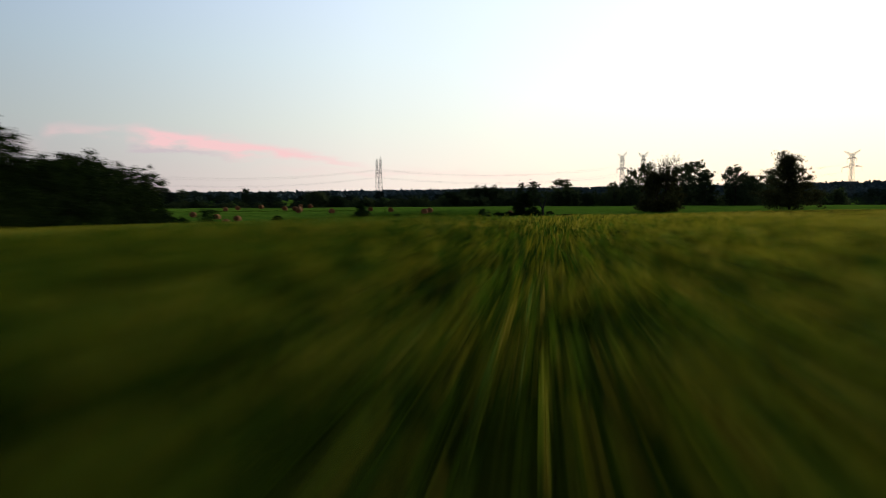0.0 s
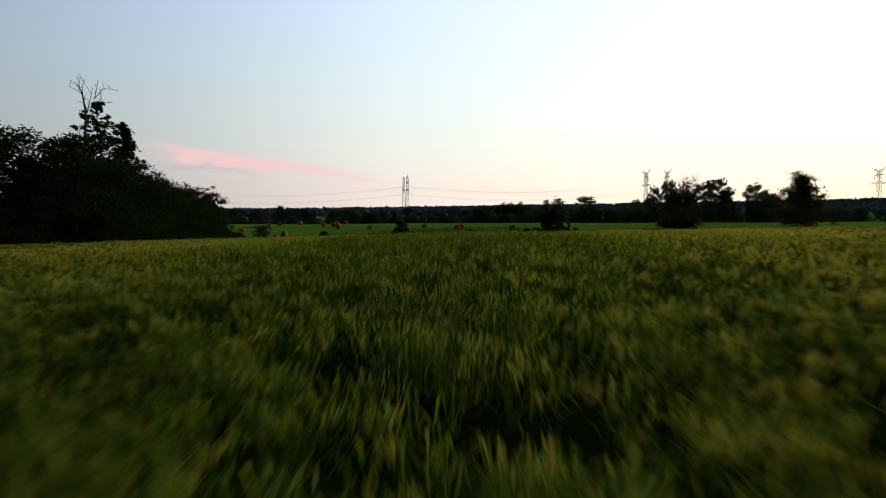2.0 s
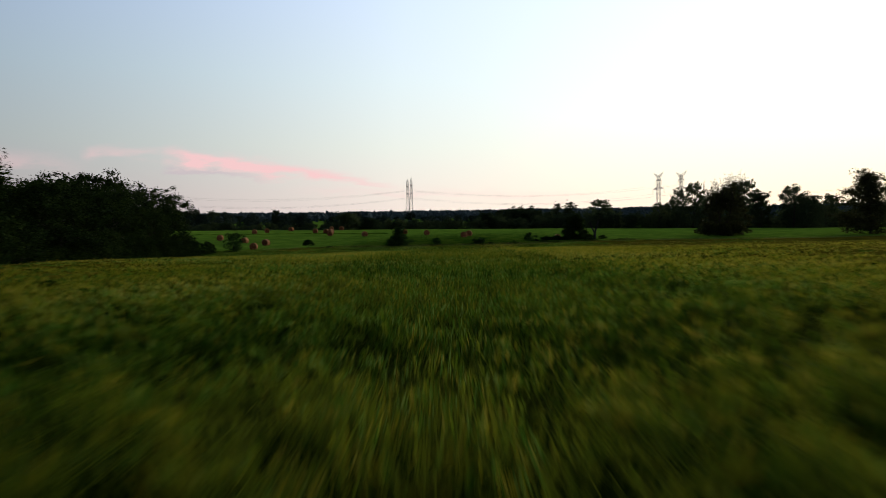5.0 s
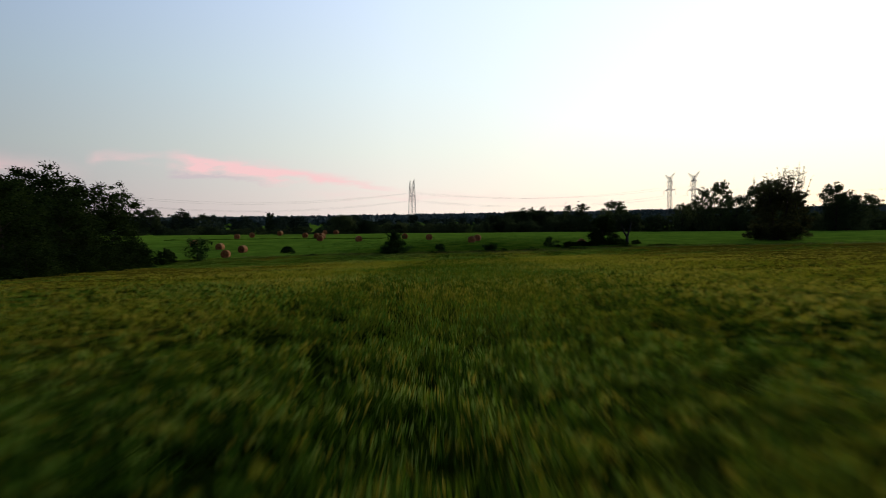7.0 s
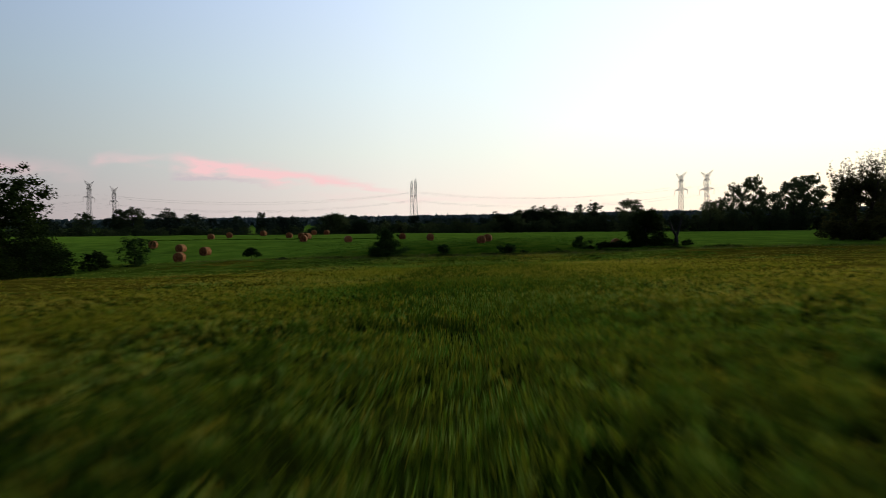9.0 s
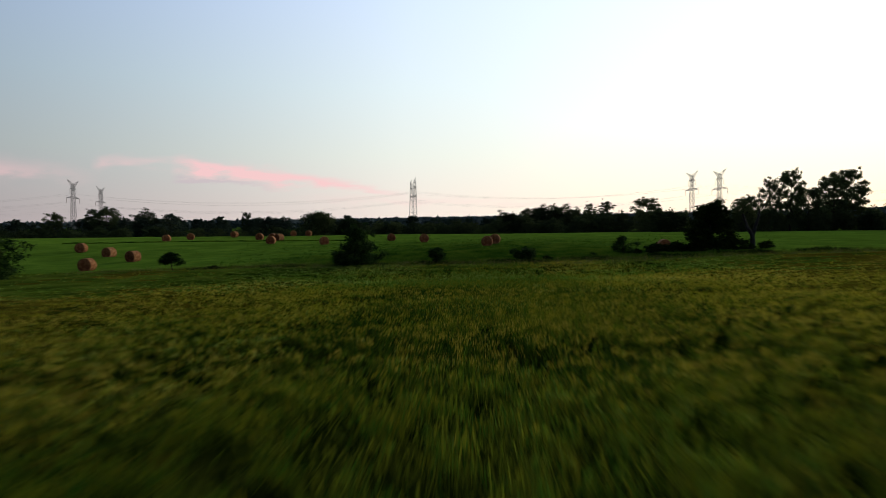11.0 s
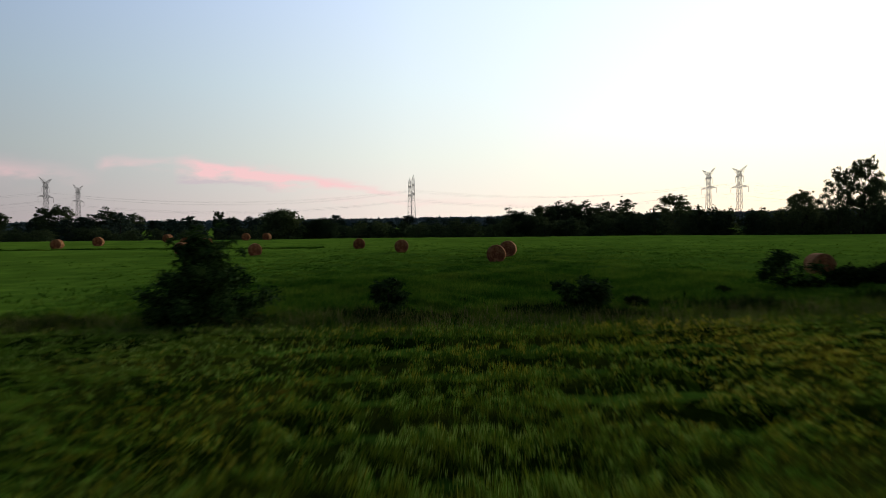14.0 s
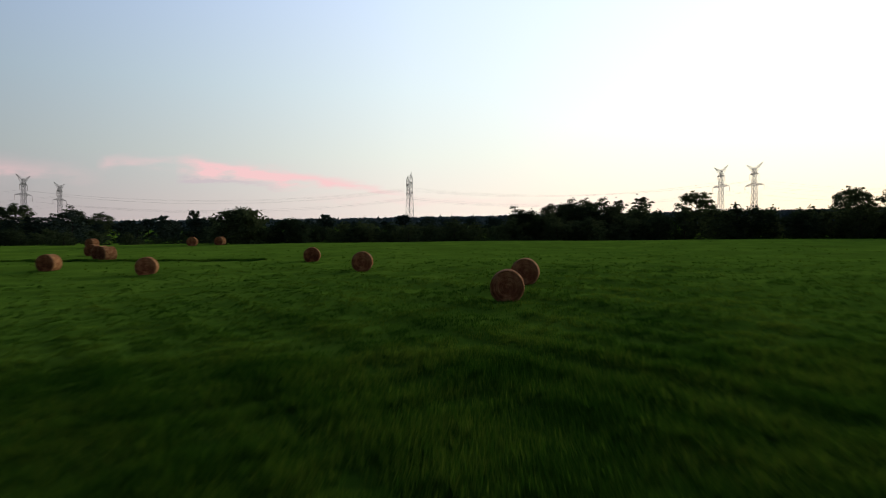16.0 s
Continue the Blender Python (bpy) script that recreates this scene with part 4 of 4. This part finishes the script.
for x in np.arange(-66, -50, 3.0):
    far_put("bush", int(rng.integers(2)), x + rng.normal(0, 0.6), 277 + rng.normal(0, 1), 3.6 + rng.normal(0, 0.2), 1.7)
for x in np.arange(-126, -66, 7.0):
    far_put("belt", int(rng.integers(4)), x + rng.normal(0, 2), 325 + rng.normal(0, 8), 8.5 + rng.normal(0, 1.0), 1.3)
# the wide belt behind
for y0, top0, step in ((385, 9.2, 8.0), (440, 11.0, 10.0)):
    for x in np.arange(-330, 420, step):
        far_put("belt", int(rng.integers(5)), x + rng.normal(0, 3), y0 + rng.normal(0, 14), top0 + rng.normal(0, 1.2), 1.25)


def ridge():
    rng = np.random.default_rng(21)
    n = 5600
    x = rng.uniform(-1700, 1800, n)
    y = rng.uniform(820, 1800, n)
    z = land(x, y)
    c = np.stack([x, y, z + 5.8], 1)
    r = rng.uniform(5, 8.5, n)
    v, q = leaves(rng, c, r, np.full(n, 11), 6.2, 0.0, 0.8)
    tagged(new("far_woods", tris("far_woods", v, q, [M_RIDGE_HAZE])), "dark wooded ridge along the horizon, haze put into its leaf colour", "woods", kind="stuff")


ridge()


# ---- power line ----
def bars(lines, r):
    V, F, base = [], [], 0
    for p, q in lines:
        v, f_ = tubes([(p, q, r, r)], 4)
        V += v
        F += [tuple(i + base for i in face) for face in f_]
        base += len(v)
    return V, F


HALF = [(0, 1.9), (12, 1.6), (22, 1.35), (29, 1.15), (35, 1.0), (39.6, 0.9)]


def pylon():
    root = new("lattice_pylon")
    def half(z):
        return float(np.interp(z, [a_ for a_, _ in HALF], [b_ for _, b_ in HALF]))
    for sx in (-1, 1):
        for sy in (-1, 1):
            lines = [((sx * b0, sy * b0, z0 - (3 if z0 == 0 else 0)), (sx * b1, sy * b1, z1)) for (z0, b0), (z1, b1) in zip(HALF, HALF[1:])]
            part("leg", tris("leg", *bars(lines, 0.08), [M_STEEL]), root)
    levels = [0, 6, 11.5, 16.5, 21, 25, 29, 32, 35, 37.4, 39.6]
    brace = []
    for z0, z1 in zip(levels, levels[1:]):
        h0, h1 = half(z0), half(z1)
        for s_ in (-1, 1):
            for a_, b_ in ((1, -1), (-1, 1)):
                brace += [((a_ * h0, s_ * h0, z0), (b_ * h1, s_ * h1, z1)), ((s_ * h0, a_ * h0, z0), (s_ * h1, b_ * h1, z1))]
            brace += [((-h1, s_ * h1, z1), (h1, s_ * h1, z1)), ((s_ * h1, -h1, z1), (s_ * h1, h1, z1))]
    part("bracing", tris("bracing", *bars(brace, 0.07), [M_STEEL]), root)

    def arm(z, reach, deep, s_):
        lines = []
        tip = (0, s_ * reach, z + 0.2)
        for sx in (-1, 1):
            lo, hi = (sx * half(z), s_ * half(z), z), (sx * half(z + deep), s_ * half(z + deep), z + deep)
            lines += [(lo, tip), (hi, tip)]
            for t in (0.25, 0.5, 0.75):
                a_ = Vector(lo).lerp(Vector(tip), t)
                lines += [(a_, Vector(hi).lerp(Vector(tip), t)), (a_, Vector(hi).lerp(Vector(tip), t - 0.25))]
        return lines
    for s_ in (-1, 1):
        part("lower_crossarm", tris("lower_crossarm", *bars(arm(29, 10.2, 1.8, s_), 0.07), [M_STEEL]), root)
        part("upper_crossarm", tris("upper_crossarm", *bars(arm(35.8, 4.8, 1.4, s_), 0.065), [M_STEEL]), root)
    for s_ in (-1, 1):
        tip = Vector((0, s_ * 8.6, 42.6))
        lines = []
        for sx in (-1, 1):
            lo, hi = Vector((sx * 1.05, s_ * 1.05, 37.6)), Vector((sx * 1.0, -s_ * 0.3, 39.6))
            lines += [(lo, tip), (hi, tip)]
            for t in (0.25, 0.5, 0.75):
                lines += [(lo.lerp(tip, t), hi.lerp(tip, t)), (lo.lerp(tip, t), hi.lerp(tip, t - 0.25))]
        part("horn", tris("horn", *bars(lines, 0.065), [M_STEEL]), root)
        for yy, z, ln in ((10.2, 29.2, 3.6), (4.8, 36.0, 3.6)):
            segs = []
            for k in range(9):
                z0 = z - k * ln / 9
                segs += [((0, s_ * yy, z0), (0, s_ * yy, z0 - ln / 18), 0.05, 0.16), ((0, s_ * yy, z0 - ln / 18), (0, s_ * yy, z0 - ln / 9), 0.16, 0.05)]
            part("insulator", tris("insulator", *tubes(segs, 6), [M_GLASSY]), root, "brown insulator string")
    return tagged(root, "grey steel lattice pylon with two crossarms and horned top", "pylon", "pylons of the power line")


PYLONS = {"A": (-296, 562, 42.8), "C1": (-40.6, 604, 45.05), "E": (212.3, 629.5, 51.6), "B": (-301, 607, 41.3), "C2": (-47.4, 650, 47.1), "D": (205, 673, 54.2), "F": (432, 650, 54.5)}
model = pylon()
first = True
POLE = {}
for key, (x, y, neck) in PYLONS.items():
    g = float(land(x, y))
    s = (neck - g) / 41
    m_ = pose(x, y, g, 0, 0, 7.6) @ Matrix.Diagonal((s, s, s, 1))
    POLE[key] = m_.copy()
    if first:
        model.matrix_basis, first = m_, False
    else:
        sc = model.scale
        copy_thing(model, m_ @ Matrix.Diagonal((1 / sc.x, 1 / sc.y, 1 / sc.z, 1)))
POLE["W1"], POLE["W2"] = pose(-560, 530, 0, 0, 0, 7.6), pose(-565, 575, 0, 0, 0, 7.6)
POLE["E2"] = pose(440, 700, 10, 0, 0, 7.6)


def wire(p, q, sag):
    cu = bpy.data.curves.new("power_cable", "CURVE")
    cu.dimensions, cu.bevel_depth, cu.bevel_resolution = "3D", 0.022, 1
    sp = cu.splines.new("POLY")
    n = 24
    sp.points.add(n)
    for i in range(n + 1):
        t = i / n
        c = p.lerp(q, t)
        sp.points[i].co = (c.x, c.y, c.z - 4 * sag * t * (1 - t), 1)
    cu.materials.append(M_WIRE)
    tagged(new("power_cable", cu), "thin grey overhead cable slung between steel pylons", "power cable", "cables of the power line")


for chain in (("W1", "A", "C1", "E", "F"), ("W2", "B", "C2", "D", "E2")):
    for k0, k1 in zip(chain, chain[1:]):
        for yy, z, sag in ((10.2, 25.6, 8.0), (-10.2, 25.6, 8.0), (4.8, 32.4, 8.0), (-4.8, 32.4, 8.0)):
            wire(POLE[k0] @ Vector((0, yy, z)), POLE[k1] @ Vector((0, yy, z)), sag)
